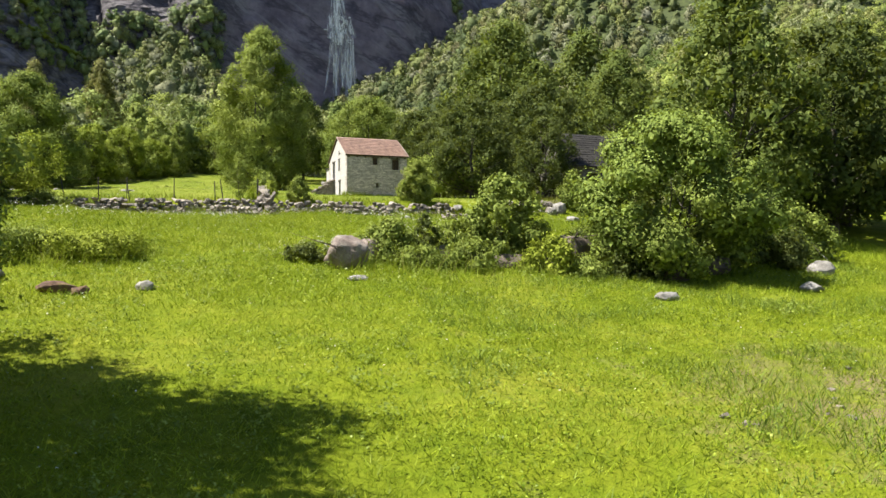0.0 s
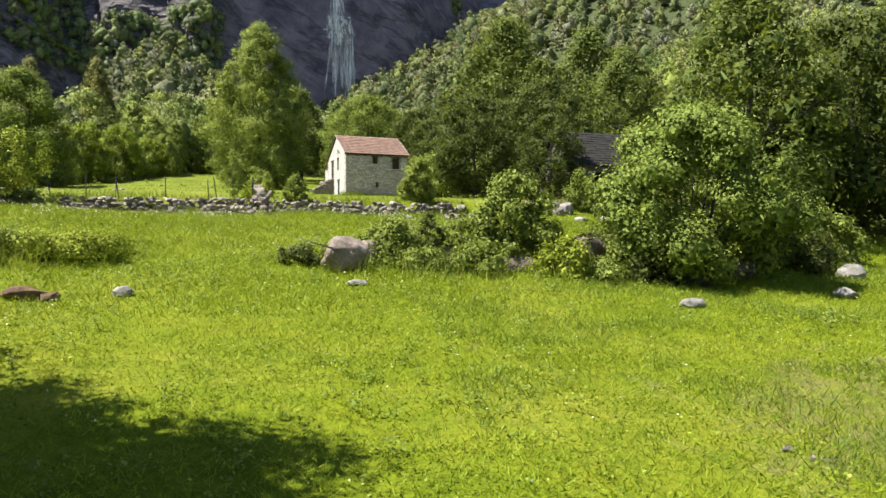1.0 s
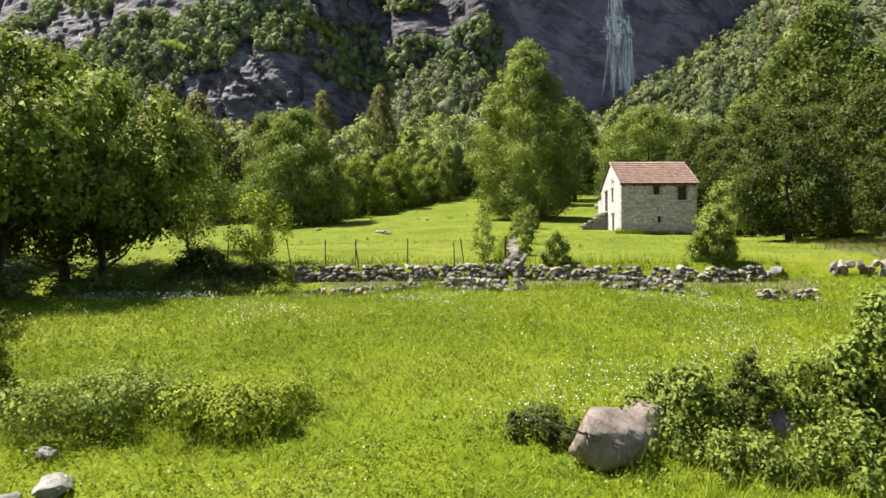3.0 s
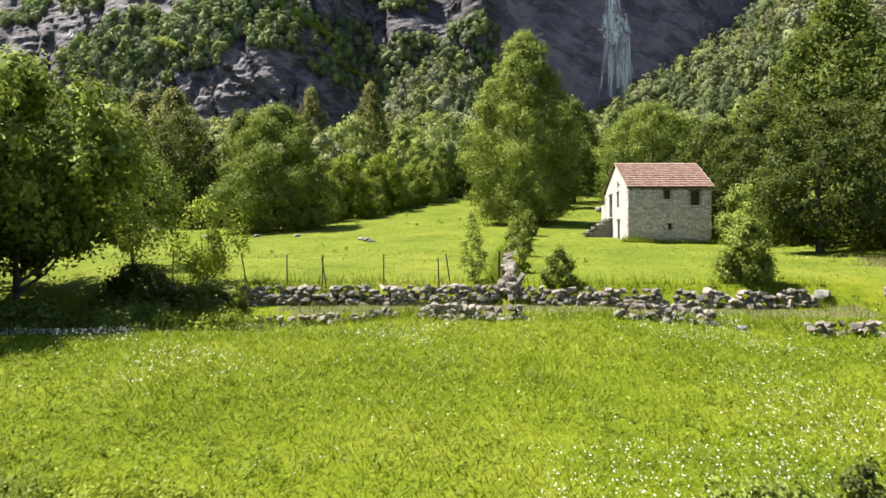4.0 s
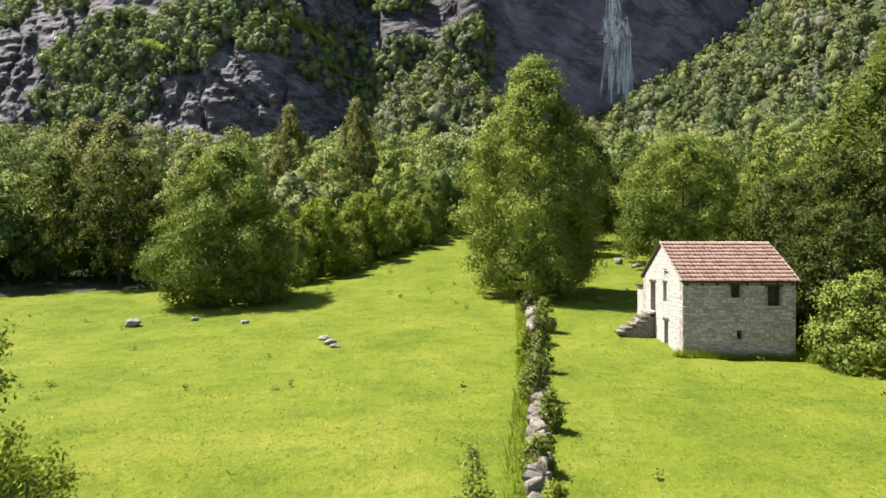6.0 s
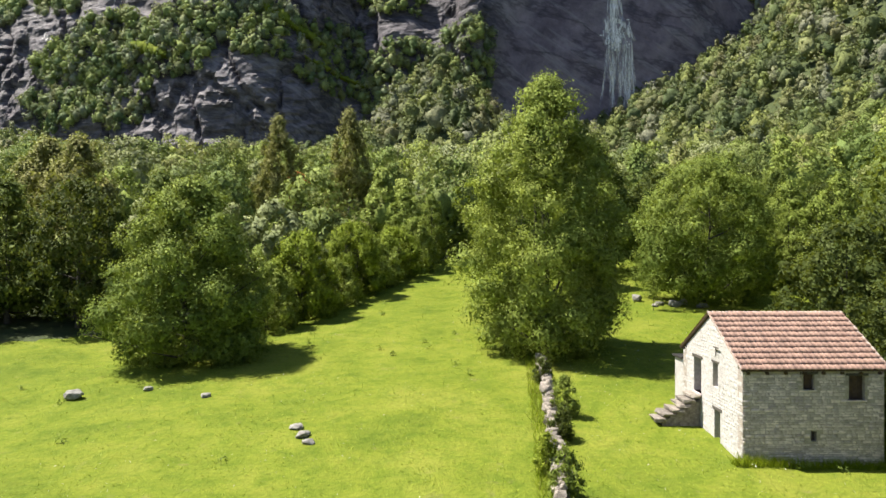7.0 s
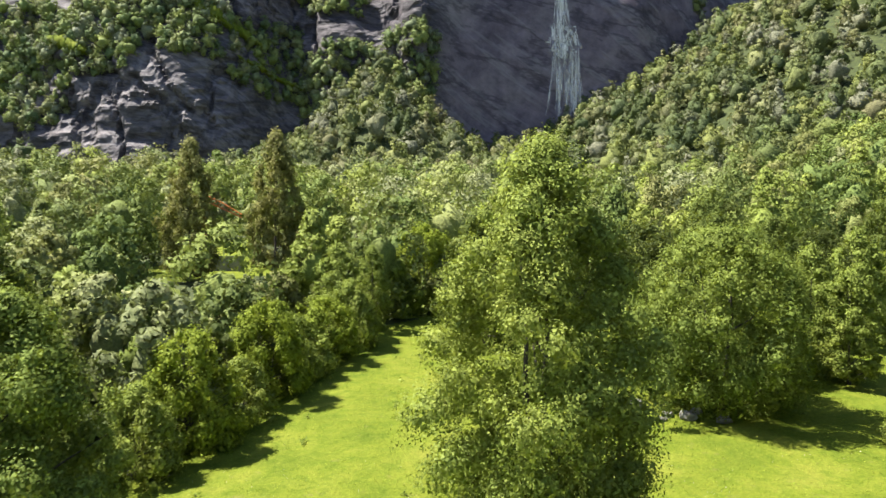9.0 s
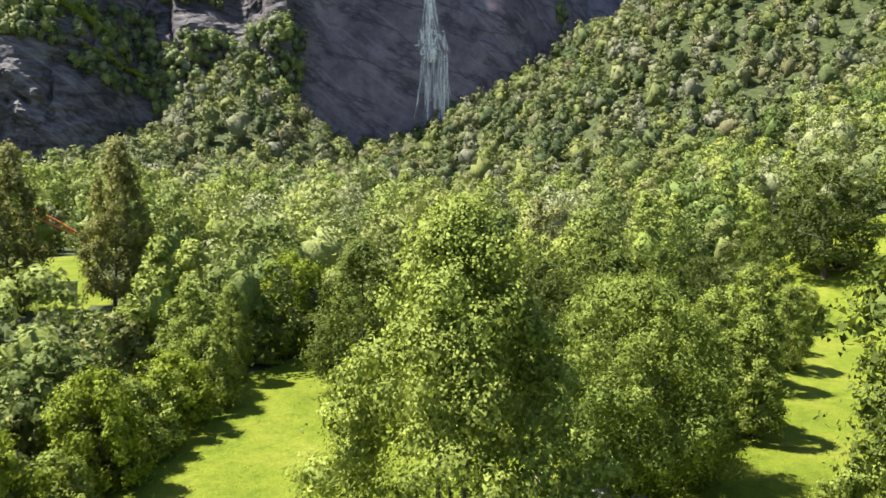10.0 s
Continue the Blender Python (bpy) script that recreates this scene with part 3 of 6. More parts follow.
PROFILES = {
    "egg": ((0, 0.08, 0.25, 0.45, 0.7, 0.9, 1), (0.7, 0.95, 1.0, 0.93, 0.66, 0.36, 0.08)),
    "round": ((0, 0.08, 0.3, 0.55, 0.8, 0.95, 1), (0.45, 0.85, 1.0, 0.95, 0.7, 0.35, 0.1)),
    "dome": ((0, 0.1, 0.3, 0.6, 0.85, 1), (0.9, 1.0, 0.95, 0.8, 0.5, 0.1)),
    "tall": ((0, 0.1, 0.3, 0.6, 0.85, 1), (0.5, 0.85, 1.0, 0.85, 0.5, 0.08)),
    "open": ((0, 0.15, 0.4, 0.7, 0.9, 1), (0.2, 0.6, 1.0, 0.9, 0.6, 0.2)),
}


def make_tree(name, label, height, radius, clear, profile, n_clumps, n_leaves, leaf, mat, seed, trunk=0.2, stems=1, clump=0.16, category="tree", droop=0.0, dense=76, fine=True):
    """A tree or shrub at the origin: trunk with limbs, and a crown of many leaf clumps."""
    rng = np.random.default_rng(seed)
    root = tagged(new(name), label, category)
    hs, rs = PROFILES[profile]
    ch = height - clear
    # boughs, each a rounded mass covered with sprays of leaves
    nl = int(np.clip(n_clumps // 3.4, 14, 190))
    lh = np.clip((np.arange(nl) + rng.random(nl)) / nl, 0.03, 0.98)
    la = np.arange(nl) * 2.4 + rng.normal(0, 0.45, nl) + seed
    lr = radius * rng.uniform(0.19, 0.42, nl) * (1.06 - 0.45 * lh) * (14 / nl) ** 0.10
    rr = np.maximum(0, radius * np.interp(lh, hs, rs) * rng.uniform(0.80, 1.2, nl) - lr * 0.75)
    inner = rng.random(nl) < 0.16
    rr = np.where(inner, rr * 0.45, rr)
    lc = np.stack([rr * np.cos(la), rr * np.sin(la), clear + lh * ch - droop * rr * 0.3], 1)
    lc[:, 2] = np.minimum(lc[:, 2], height - lr * 0.7)
    ns = max(20, n_leaves // 6)
    which = rng.choice(nl, ns, p=lr ** 2 / (lr ** 2).sum())
    dr = rng.normal(0, 1, (ns, 3))
    dr[:, 2] += 0.25
    dr += 0.35 * np.stack([np.cos(la[which]), np.sin(la[which]), np.zeros(ns)], 1)
    dr /= np.linalg.norm(dr, axis=1, keepdims=True)
    bumpy = 0.72 + 0.5 * vnoise(np.arctan2(dr[:, 1], dr[:, 0]) * 1.9 + which * 3.1, dr[:, 2] * 2.6 + which * 1.7, seed % 8)
    cen = lc[which] + dr * (lr[which] * bumpy * (1.06 - 0.3 * rng.random(ns) ** 2) * np.where(rng.random(ns) < 0.14, 1.3, 1.0))[:, None] * np.array((1, 1, 0.88))
    n = ns
    ids = np.repeat(np.arange(ns), 6)
    off = rng.normal(0, 1, (len(ids), 3))
    pos = cen[ids] + off * leaf * clump * 5
    outward = dr[ids] + 0.25 * off + np.array((0, 0, 0.4))
    pos[:, 2] = np.maximum(pos[:, 2], 0.05)
    v, q = leaves(rng, pos, outward, leaf, 0.5, fine)
    axis = np.stack([pos[:, 0] / radius, pos[:, 1] / radius, (pos[:, 2] - clear - ch * 0.5) / ch * 2.2], 1)
    form = 0.9 * dr[ids] + 0.4 * axis + rng.normal(0, 0.28, pos.shape) + np.array((0, 0, 0.22))
    nv = np.repeat(form, 3 if fine else 4, 0)
    if dense:
        # larger leaves deeper in the boughs
        ni = int(len(ids) * 0.34)
        deep = rng.choice(nl, ni, p=lr ** 2 / (lr ** 2).sum())
        di = rng.normal(0, 1, (ni, 3))
        di /= np.linalg.norm(di, axis=1, keepdims=True)
        pi = lc[deep] + di * (lr[deep] * rng.uniform(0.35, 0.82, ni))[:, None] * np.array((1, 1, 0.88))
        pi[:, 2] = np.maximum(pi[:, 2], 0.04)
        v2, q2 = leaves(rng, pi, di, leaf * 2.0, 0.5, fine)
        q = np.concatenate([q, q2 + len(v)])
        v = np.concatenate([v, v2])
        nv = np.concatenate([nv, np.repeat(di + rng.normal(0, 0.25, di.shape), 3 if fine else 4, 0)])
    quads, tris = (None, q) if fine else (q, None)
    from_mesh("crown", mesh_of("crown", v, quads, tris, normals=nv), mat, root)
    # trunk and limbs
    pieces = []
    for s in range(stems):
        a = rng.random() * 6.28
        spread = 0.0 if stems == 1 else radius * 0.28
        top = np.array((spread * math.cos(a), spread * math.sin(a), clear + ch * 0.8))
        bend = rng.normal(0, radius * 0.03, (7, 3)) * np.array((1, 1, 0))
        k = np.linspace(0, 1, 7)[:, None]
        base = np.array((0.12 * spread * math.cos(a), 0.12 * spread * math.sin(a), -0.4))
        pts = base + (top - base) * k + bend * k
        rad = trunk * (1 - 0.9 * k[:, 0]) * (1.0 if stems == 1 else 0.6)
        rad[0] *= 1.5
        pieces.append(tube(pts, rad, 7))
        for c in rng.choice(n, min(n, 14 if stems == 1 else 6), replace=False):
            f = np.clip((cen[c, 2] + 0.4) / (top[2] + 0.4) - 0.22, 0.12, 0.85)
            st = np.array([np.interp(f, k[:, 0], pts[:, i]) for i in range(3)])
            r0 = trunk * (1 - 0.85 * f) * 0.5
            md = (st + cen[c]) / 2 + np.array((0, 0, -0.08 * radius))
            pieces.append(tube([st, md, cen[c]], [r0, r0 * 0.6, r0 * 0.2], 5))
    from_mesh("trunk", joined("trunk", pieces, True), M_BARK, root)
    return root


def settle(proto, x, y, turn=0.0):
    proto.matrix_basis = pose(x, y, ground_at(x, y) - 0.1, 0, 0, turn)
    return proto


# the tall ash in the upper meadow
ash = settle(make_tree("ash_tree", "tall bright green ash tree at the end of a field wall", 18.8, 5.5, 0.7, "egg", 680, 96000, 0.125, M_LEAF_BRIGHT, 11, 0.38, 2, 0.17), -5.0, 20.3)
# the low-crowned round tree at the meadow's edge
hornbeam = settle(make_tree("round_tree", "dense round green tree with branches down to the grass", 12.4, 5.4, 0.3, "egg", 480, 66000, 0.135, M_LEAF, 12, 0.3, 3, 0.17), -29.2, 21.0)
# broad tree by the loose stones
maple = settle(make_tree("broad_tree", "broad spreading green tree beside a heap of stones", 13.2, 6.4, 1.0, "round", 480, 64000, 0.14, M_LEAF, 13, 0.35, 2, 0.16), 12.6, 38.5)
bush_a = make_tree("hedge_bush", "dense leafy green bush at the meadow's edge", 5.2, 3.0, 0.0, "dome", 200, 12000, 0.15, M_LEAF_BRIGHT, 21, 0.12, 4, 0.17, "bush")
bush_b = make_tree("hedge_bush", "dense yellow-green hazel bush at the meadow's edge", 6.0, 3.0, 0.0, "round", 200, 13000, 0.15, M_LEAF_YELLOW, 22, 0.12, 4, 0.17, "bush")
slim = make_tree("slender_tree", "slender pointed green tree in the thicket", 10.5, 2.7, 0.6, "tall", 240, 13000, 0.165, M_LEAF_BRIGHT, 23, 0.16, 1, 0.2)
dark_tree = make_tree("broadleaf_tree", "dark green broadleaf tree in the wood's edge", 13.0, 5.2, 1.5, "round", 360, 11500, 0.235, M_LEAF_DARK, 24, 0.3, 1, 0.17)
wood_tree = make_tree("broadleaf_tree", "tall green broadleaf tree in the wood's edge", 16.5, 5.4, 2.0, "egg", 360, 11500, 0.25, M_LEAF_MID, 25, 0.32, 1, 0.17)
pine = make_tree("larch_tree", "tall brownish green conifer in the wood", 17.0, 4.8, 1.5, "tall", 330, 16000, 0.25, M_LARCH, 26, 0.26, 1, 0.18, droop=0.6)

rng = random.Random(5)
first = {}


def plant(proto, x, y, s=1.0, sz=None):
    turn = rng.uniform(0, 360)
    if proto.name not in first:
        first[proto.name] = 1
        proto.scale = (1, 1, 1)
        proto.matrix_basis = pose(x, y, ground_at(x, y) - 0.1, 0, 0, turn) @ Matrix.Diagonal((s, s, sz or s, 1))
        base_scale[proto.name] = Matrix.Diagonal((1 / s, 1 / s, 1 / (sz or s), 1))
        return proto
    m = pose(x, y, ground_at(x, y) - 0.1, 0, 0, turn) @ Matrix.Diagonal((s, s, sz or s, 1)) @ base_scale[proto.name]
    return copy_thing(proto, m)


base_scale = {}
# hedge along the west side of the upper meadow
for x, y, p, s in ((-25.5, 30, bush_a, 0.9), (-23.2, 34, bush_b, 0.95), (-21.8, 38.5, bush_a, 1.05), (-20.0, 43, bush_b, 1.0), (-18.6, 47.5, bush_a, 1.1),
                   (-16.6, 52, bush_b, 1.1), (-14.6, 57, bush_a, 1.15), (-12.6, 63, slim, 0.85), (-15.5, 60, slim, 0.95), (-10.5, 70, bush_a, 1.3), (-6, 73, bush_b, 1.2),
                   (-1, 74, bush_a, 1.3), (-33, 30, dark_tree, 0.75),
                   (-36, 36, wood_tree, 0.7), (-42, 33, dark_tree, 0.8), (-49, 35, wood_tree, 0.75), (-57, 36, dark_tree, 0.9), (-46, 42, pine, 0.95), (-52, 48, pine, 1.05), (-62, 40, wood_tree, 0.8)):
    k = rng.uniform(0.75, 1.15) if x > -26 else 1.0
    plant(p, x - (k - 0.8) * 2.2, y, s * k, s * k * rng.uniform(0.9, 1.25))
# behind and beside the stone house, and round the eastern meadow
for x, y, p, s in ((10.5, 11, dark_tree, 0.72), (15.5, 13, dark_tree, 0.85), (20, 8, dark_tree, 0.8), (26, 11, wood_tree, 0.95), (27.5, 25, wood_tree, 1.25), (20.5, 18, dark_tree, 0.95), (24.5, 1, dark_tree, 0.8),
                   (29, -4, dark_tree, 0.9), (24, -8, wood_tree, 0.75), (33, 4, wood_tree, 1.0), (2.0, 47, slim, 1.0), (-2.0, 58, wood_tree, 0.8), (6.5, 56, wood_tree, 0.9), (14, 58, dark_tree, 0.9),
                   (22, 62, wood_tree, 0.85), (24.5, 47, slim, 1.05), (27, 51, slim, 0.9), (34.5, 55.5, slim, 1.1), (43, 60.5, slim, 0.85), (37, 58, bush_a, 0.9), (22, 30, bush_a, 0.8),
                   (11.7, -17.0, dark_tree, 0.5), (7.8, -11.5, dark_tree, 0.66), (24, 17, wood_tree, 1.3), (31, 29, wood_tree, 1.5), (36, 16, wood_tree, 1.3), (38, 96, dark_tree, 1.0), (16, -8.5, dark_tree, 0.8), (8.5, -2, bush_a, 0.9), (9.6, 6.5, bush_a, 0.85), (13, 8.2, bush_a, 0.9), (17, 5, bush_b, 0.8), (14.5, 0, bush_a, 0.85), (18, -3.5, bush_a, 0.9), (12, -8, bush_a, 0.8), (10, 4, dark_tree, 0.6), (26, 44, slim, 0.9), (29, 55, slim, 0.8), (33, 68, wood_tree, 0.7),
                   (42, 74, dark_tree, 0.75), (54, 78, wood_tree, 0.8), (48, 66, bush_b, 0.7), (83, 99, dark_tree, 1.5), (62, 80, bush_a, 1.0), (24.5, 27, slim, 1.1), (20, 45, bush_b, 1.0), (18.5, 52, wood_tree, 0.8)):
    plant(p, x, y, s)
big_shrub = make_tree("large_shrub", "large leafy light green shrub above boulders", 6.0, 3.3, 0.35, "round", 330, 38000, 0.12, M_LEAF, 27, 0.1, 5, 0.2, "shrub")
plant(pine, -26.2, 95, 0.85, 1.22)
plant(pine, -37.4, 92.0, 0.85, 1.15)
big_shrub.matrix_basis = pose(1.0, -46.2, ground_at(1.0, -46.2) - 0.1, 0, 0, 40)
hall_tree = make_tree("broadleaf_tree", "broadleaf tree with a bare lower trunk and shaded branches", 10.2, 4.3, 3.5, "round", 330, 17000, 0.2, M_LEAF_BRIGHT, 28, 0.2, 2, 0.17)
# west of the lower field
for x, y, p, s in ((-29.8, -24.4, hall_tree, 1.0), (-32.5, -22.5, wood_tree, 0.66), (-32, -29.5, hall_tree, 1.05), (-36.5, -27, wood_tree, 0.7), (-35, -31.5, hall_tree, 0.9), (-34, -36, dark_tree, 0.7), (-40, -20, wood_tree, 0.6), (-29, -40, bush_a, 0.9), (-31, -47, dark_tree, 0.6), (-27.5, -54, dark_tree, 0.7)):
    plant(p, x, y, s)
# east of the lower field
for x, y, p, s in ((12.8, -36, wood_tree, 0.86), (20.5, -36, dark_tree, 0.98), (25, -33, dark_tree, 0.9), (17.5, -31, dark_tree, 0.8), (31, -38, dark_tree, 1.0)):
    plant(p, x, y, s)


# ---- the woods: far trees past counting ----
def wood(name, label, spots, boughs, per, leaf, mat, seed, core=0.66, cuts=2):
    """One mesh of many trees: boughs full of leaf sprays round a denser middle. spots: rows of x, y, z, height, radius, pointedness."""
    rng = np.random.default_rng(seed)
    S = np.asarray(spots)
    n, k, m = len(S), boughs, per // boughs
    R, H = S[:, 4:5], S[:, 3:4]
    h = np.clip((np.arange(k) + rng.random((n, k))) / k, 0.03, 0.98)
    spire = (rng.random(n) < S[:, 5])[:, None]
    prof = np.where(spire, np.interp(h, (0, 0.15, 0.5, 1), (0.95, 1.0, 0.62, 0.05)), np.interp(h, (0, 0.2, 0.5, 0.8, 1), (0.72, 0.98, 1.0, 0.74, 0.2)))
    ang = rng.random((n, 1)) * 6.28 + np.arange(k) * 2.4 + rng.normal(0, 0.4, (n, k))
    br = R * rng.uniform(0.28, 0.5, (n, k)) * (1.1 - 0.4 * h) * np.where(spire, 0.75, 1.0) * (16 / k) ** 0.2
    rr = np.maximum(0, R * prof * rng.uniform(0.78, 1.15, (n, k)) - br * 0.7)
    lean = rng.normal(0, 0.1, (n, 2))
    cen = S[:, None, :3] + np.stack([rr * np.cos(ang) + lean[:, :1] * R * h, rr * np.sin(ang) + lean[:, 1:] * R * h, np.minimum(H * (0.06 + 0.92 * h), H - br * 0.6)], 2)
    cen, br = cen.reshape(-1, 3), br.ravel()
    ids = np.repeat(np.arange(n * k), m)
    tree = ids // k
    off = rng.normal(0, 1, (len(ids), 3)) + np.array((0, 0, 0.3))
    off /= np.linalg.norm(off, axis=1, keepdims=True)
    inner = rng.random(len(ids)) < 0.25
    pos = cen[ids] + off * (br[ids] * np.where(inner, rng.uniform(0.45, 0.8, len(ids)), rng.uniform(0.82, 1.12, len(ids))))[:, None] * np.array((1, 1, 0.85))
    lv, lt = leaves(rng, pos, off, leaf * np.where(inner, 1.5, 1.0), 0.42, True)
    axis = (pos - S[tree, :3] - np.stack([0 * tree, 0 * tree, S[tree, 3] * 0.45], 1)) / np.stack([S[tree, 4], S[tree, 4], S[tree, 3] * 0.6], 1)
    ln = np.repeat(0.9 * off + 0.75 * axis + rng.normal(0, 0.16, pos.shape), 3, 0)
    ball, t = lobed(rng, n, cuts, 9, 0.1, 0.6, 0.08)
    mid_up = np.stack([0 * S[:, 3], 0 * S[:, 3], S[:, 3] * 0.47], 1)
    shape = np.stack([S[:, 4], S[:, 4], S[:, 3] * 0.5], 1) * core * np.where(spire, 0.75, 1.0)
    v = ball * shape[:, None]
    nv = mesh_normals(v, t)
    v = v + (S[:, :3] + mid_up)[:, None]
    nb = v.shape[1]
    me = mesh_of(name, np.concatenate([v.reshape(-1, 3), lv]), None, np.concatenate([flat_faces(t, n, nb), lt + n * nb]), True, np.concatenate([nv.reshape(-1, 3), ln]))
    tone = rng.random(n)
    at = me.attributes.new("tone", 'FLOAT', 'POINT')
    at.data.foreach_set("value", np.concatenate([np.repeat(tone, nb), np.repeat(np.clip(tone[tree] + rng.normal(0, 0.015, len(tree)), 0, 1), 3)]).astype(np.float32))
    return tagged(from_mesh(name, me, mat), label, "forest", kind="stuff")


rs = np.random.default_rng(77)
mid, far, ledge = [], [], []
for _ in range(4200):
    x, y = rs.uniform(-150, 260), rs.uniform(28, 205)
    if x < -32 - 0.62 * (y + 20) or x > 60 + 1.25 * (y + 10):
        continue
    if is_meadow(x, y) or (y < 66 and -22 < x < 60) or (-47 < x < -23 and 58 < y < 116 and abs(x + 13 + y * 0.215) < 11):
        continue
    if x > 24 and y < 78 + 0.12 * x and x < 95:
        continue
    if any((x - a[0]) ** 2 + (y - a[1]) ** 2 < (4.6 + y * 0.013) ** 2 for a in mid[-420:]):
        continue
    hgt = rs.uniform(6.5, 17) * (0.75 if x < -20 and y < 95 and x > -60 else 1.0)
    mid.append((x, y, ground_at(x, y) - 0.3, hgt, hgt * rs.uniform(0.33, 0.47), 0.14))
for _ in range(8000):
    x, y = rs.uniform(-270, 560), rs.uniform(200, 440)
    if x < -20 - 0.6 * (y + 10) or x > 110 + 1.4 * y:
        continue
    z = ground_at(x, y)
    if y > float(cliff_y(x, z)) + 2:
        continue
    if any((x - a[0]) ** 2 + (y - a[1]) ** 2 < 56 for a in far):
        continue
    hgt = rs.uniform(8, 15) * (1.3 if rs.random() < 0.12 else 1.0)
    far.append((x, y, z - 1.5, hgt, hgt * rs.uniform(0.36, 0.5), 0.18))


# clumps of trees on the rock: along the face, height, half width, half height
GREEN = ((-206, 137, 24, 9), (-235, 122, 18, 10), (-200, 115, 36, 19), (-168, 126, 28, 18), (-149, 138, 20, 12), (-225, 93, 24, 13), (-192, 91, 18, 12), (-104, 135, 19, 14),
         (-66, 132, 14, 14), (-66, 109, 19, 9), (-31, 127, 19, 9), (-12, 113, 34, 15), (-34, 103, 19, 12), (11, 134, 12, 9), (-50, 118, 9, 12))


def green_ledge(x, z):
    """Whether trees hold on the rock here."""
    if z > 158:
        return fbm(x / 30, z / 17, 3, 6) > 0.52 and not 14 < x < 175
    most = max(1 - ((x - cx) / rx) ** 2 - ((z - cz) / rz) ** 2 for cx, cz, rx, rz in GREEN)
    return most + 2.4 * (fbm(x / 16, z / 9, 3, 6) - 0.5) > -0.45


for _ in range(15000):
    x, z = rs.uniform(-330, 200), rs.uniform(52, 190)
    if not green_ledge(x, z):
        continue
    if any((x - a[0]) ** 2 + (z - a[2]) ** 2 < 11 for a in ledge):
        continue
    y = float(cliff_y(x, z))
    hgt = rs.uniform(5, 11)
    ledge.append((x, y - 1.2, z - 2.5, hgt, hgt * rs.uniform(0.38, 0.55), 0.15))
willow = []
for _ in range(900):
    x, y = rs.uniform(-48, -18), rs.uniform(44, 86)
    if is_meadow(x, y) or x > -20 - (y - 44) * 0.12 or any((x - a[0]) ** 2 + (y - a[1]) ** 2 < 5 for a in willow):
        continue
    if abs(x + 13 + y * 0.215) < 9 or rs.random() < 0.35:
        hgt = rs.uniform(2.2, 4.2) * (0.65 if y > 70 else 1.0)
        willow.append((x, y, ground_at(x, y) - 0.3, hgt, hgt * rs.uniform(0.45, 0.6), 0.0))
wood("willow_thicket", "pale silvery green willow thicket", willow, 9, 540, 0.24, M_WILLOW, 4, 0.5)
wood("forest_near", "mixed green broadleaf wood at the valley's foot", [m for m in mid if m[1] < 120], 26, 2200, 0.42, M_CANOPY, 5, 0.54)
wood("forest_middle", "mixed green broadleaf wood climbing the valley side", [m for m in mid if m[1] >= 120], 18, 1000, 0.6, M_CANOPY, 1, 0.7)
wood("forest_far", "distant green forest on the mountain slopes", far, 12, 310, 1.0, M_CANOPY_FAR_HAZE, 2, 0.82)
wood("forest_ledge", "green bushes and small trees on the ledges of a cliff", ledge, 9, 200, 0.8, M_CANOPY_LEDGE_HAZE, 3, 0.82)


# ---- the stone house ----
def wall_panel(bm, to_world, length, top, openings, thick, breaks=(), first=0.0):
    """A wall along s from 0 to length, z from -0.6 to top(s), with openings (s0, s1, z0, z1) cut through it."""
    ss = sorted({first, length - first, *breaks, *[o[0] for o in openings], *[o[1] for o in openings]})
    for a, c in zip(ss[:-1], ss[1:]):
        mid_s = (a + c) / 2
        spans, z = [], -0.6
        for o in sorted([o for o in openings if o[0] < mid_s < o[1]], key=lambda o: o[2]):
            spans.append((z, o[2]))
            z = o[3]
        spans.append((z, None))
        for z0, z1 in spans:
            ta, tc = (z1, z1) if z1 is not None else (top(a), top(c))
            vs = [bm.verts.new(to_world(s, d, zz)) for s, d, zz in ((a, 0, z0), (c, 0, z0), (c, thick, z0), (a, thick, z0), (a, 0, ta), (c, 0, tc), (c, thick, tc), (a, thick, ta))]
            for f in ((3, 2, 1, 0), (4, 5, 6, 7), (0, 1, 5, 4), (1, 2, 6, 5), (2, 3, 7, 6), (3, 0, 4, 7)):
                bm.faces.new([vs[i] for i in f])
    bmesh.ops.recalc_face_normals(bm, faces=bm.faces)
    bmesh.ops.remove_doubles(bm, verts=bm.verts[:], dist=0.0005)


W, D, EAVE, RIDGE_Y, RIDGE, BASE = 5.95, 7.3, 4.3, 3.62, 6.28, 0.3
house = tagged(new("stone_house"), "two-storey rubble stone hut with a red tiled roof", "house")
front_open = [(2.54, 3.02, 3.52, 4.16), (4.46, 5.14, 3.08, 4.1), (2.86, 3.12, 1.36, 1.8)]
gable_open = [(4.75, 5.75, 2.46, 4.12), (2.68, 3.3, 3.1, 4.2), (2.4, 3.1, 0.2, 2.08)]


def slope(y):
    return EAVE + (RIDGE - EAVE) * (y / RIDGE_Y if y < RIDGE_Y else (D - y) / (D - RIDGE_Y))


bm = bmesh.new()
wall_panel(bm, lambda s, d, z: (s, d, z), W, lambda s: EAVE, front_open, 0.5)
part("front_wall", bm, M_WALL, house, "grey rubble wall with pale mortar")
bm = bmesh.new()
wall_panel(bm, lambda s, d, z: (d, s, z), D, slope, gable_open, 0.498, (RIDGE_Y,), 0.5)
part("gable_wall", bm, M_LIME, house, "bright limewashed gable wall")
bm = bmesh.new()
wall_panel(bm, lambda s, d, z: (W - d, s, z), D, slope, [], 0.498, (RIDGE_Y,), 0.5)
part("gable_wall", bm, M_WALL, house)
bm = bmesh.new()
wall_panel(bm, lambda s, d, z: (s, D - d, z), W, lambda s: EAVE, [], 0.5)
part("back_wall", bm, M_WALL, house)
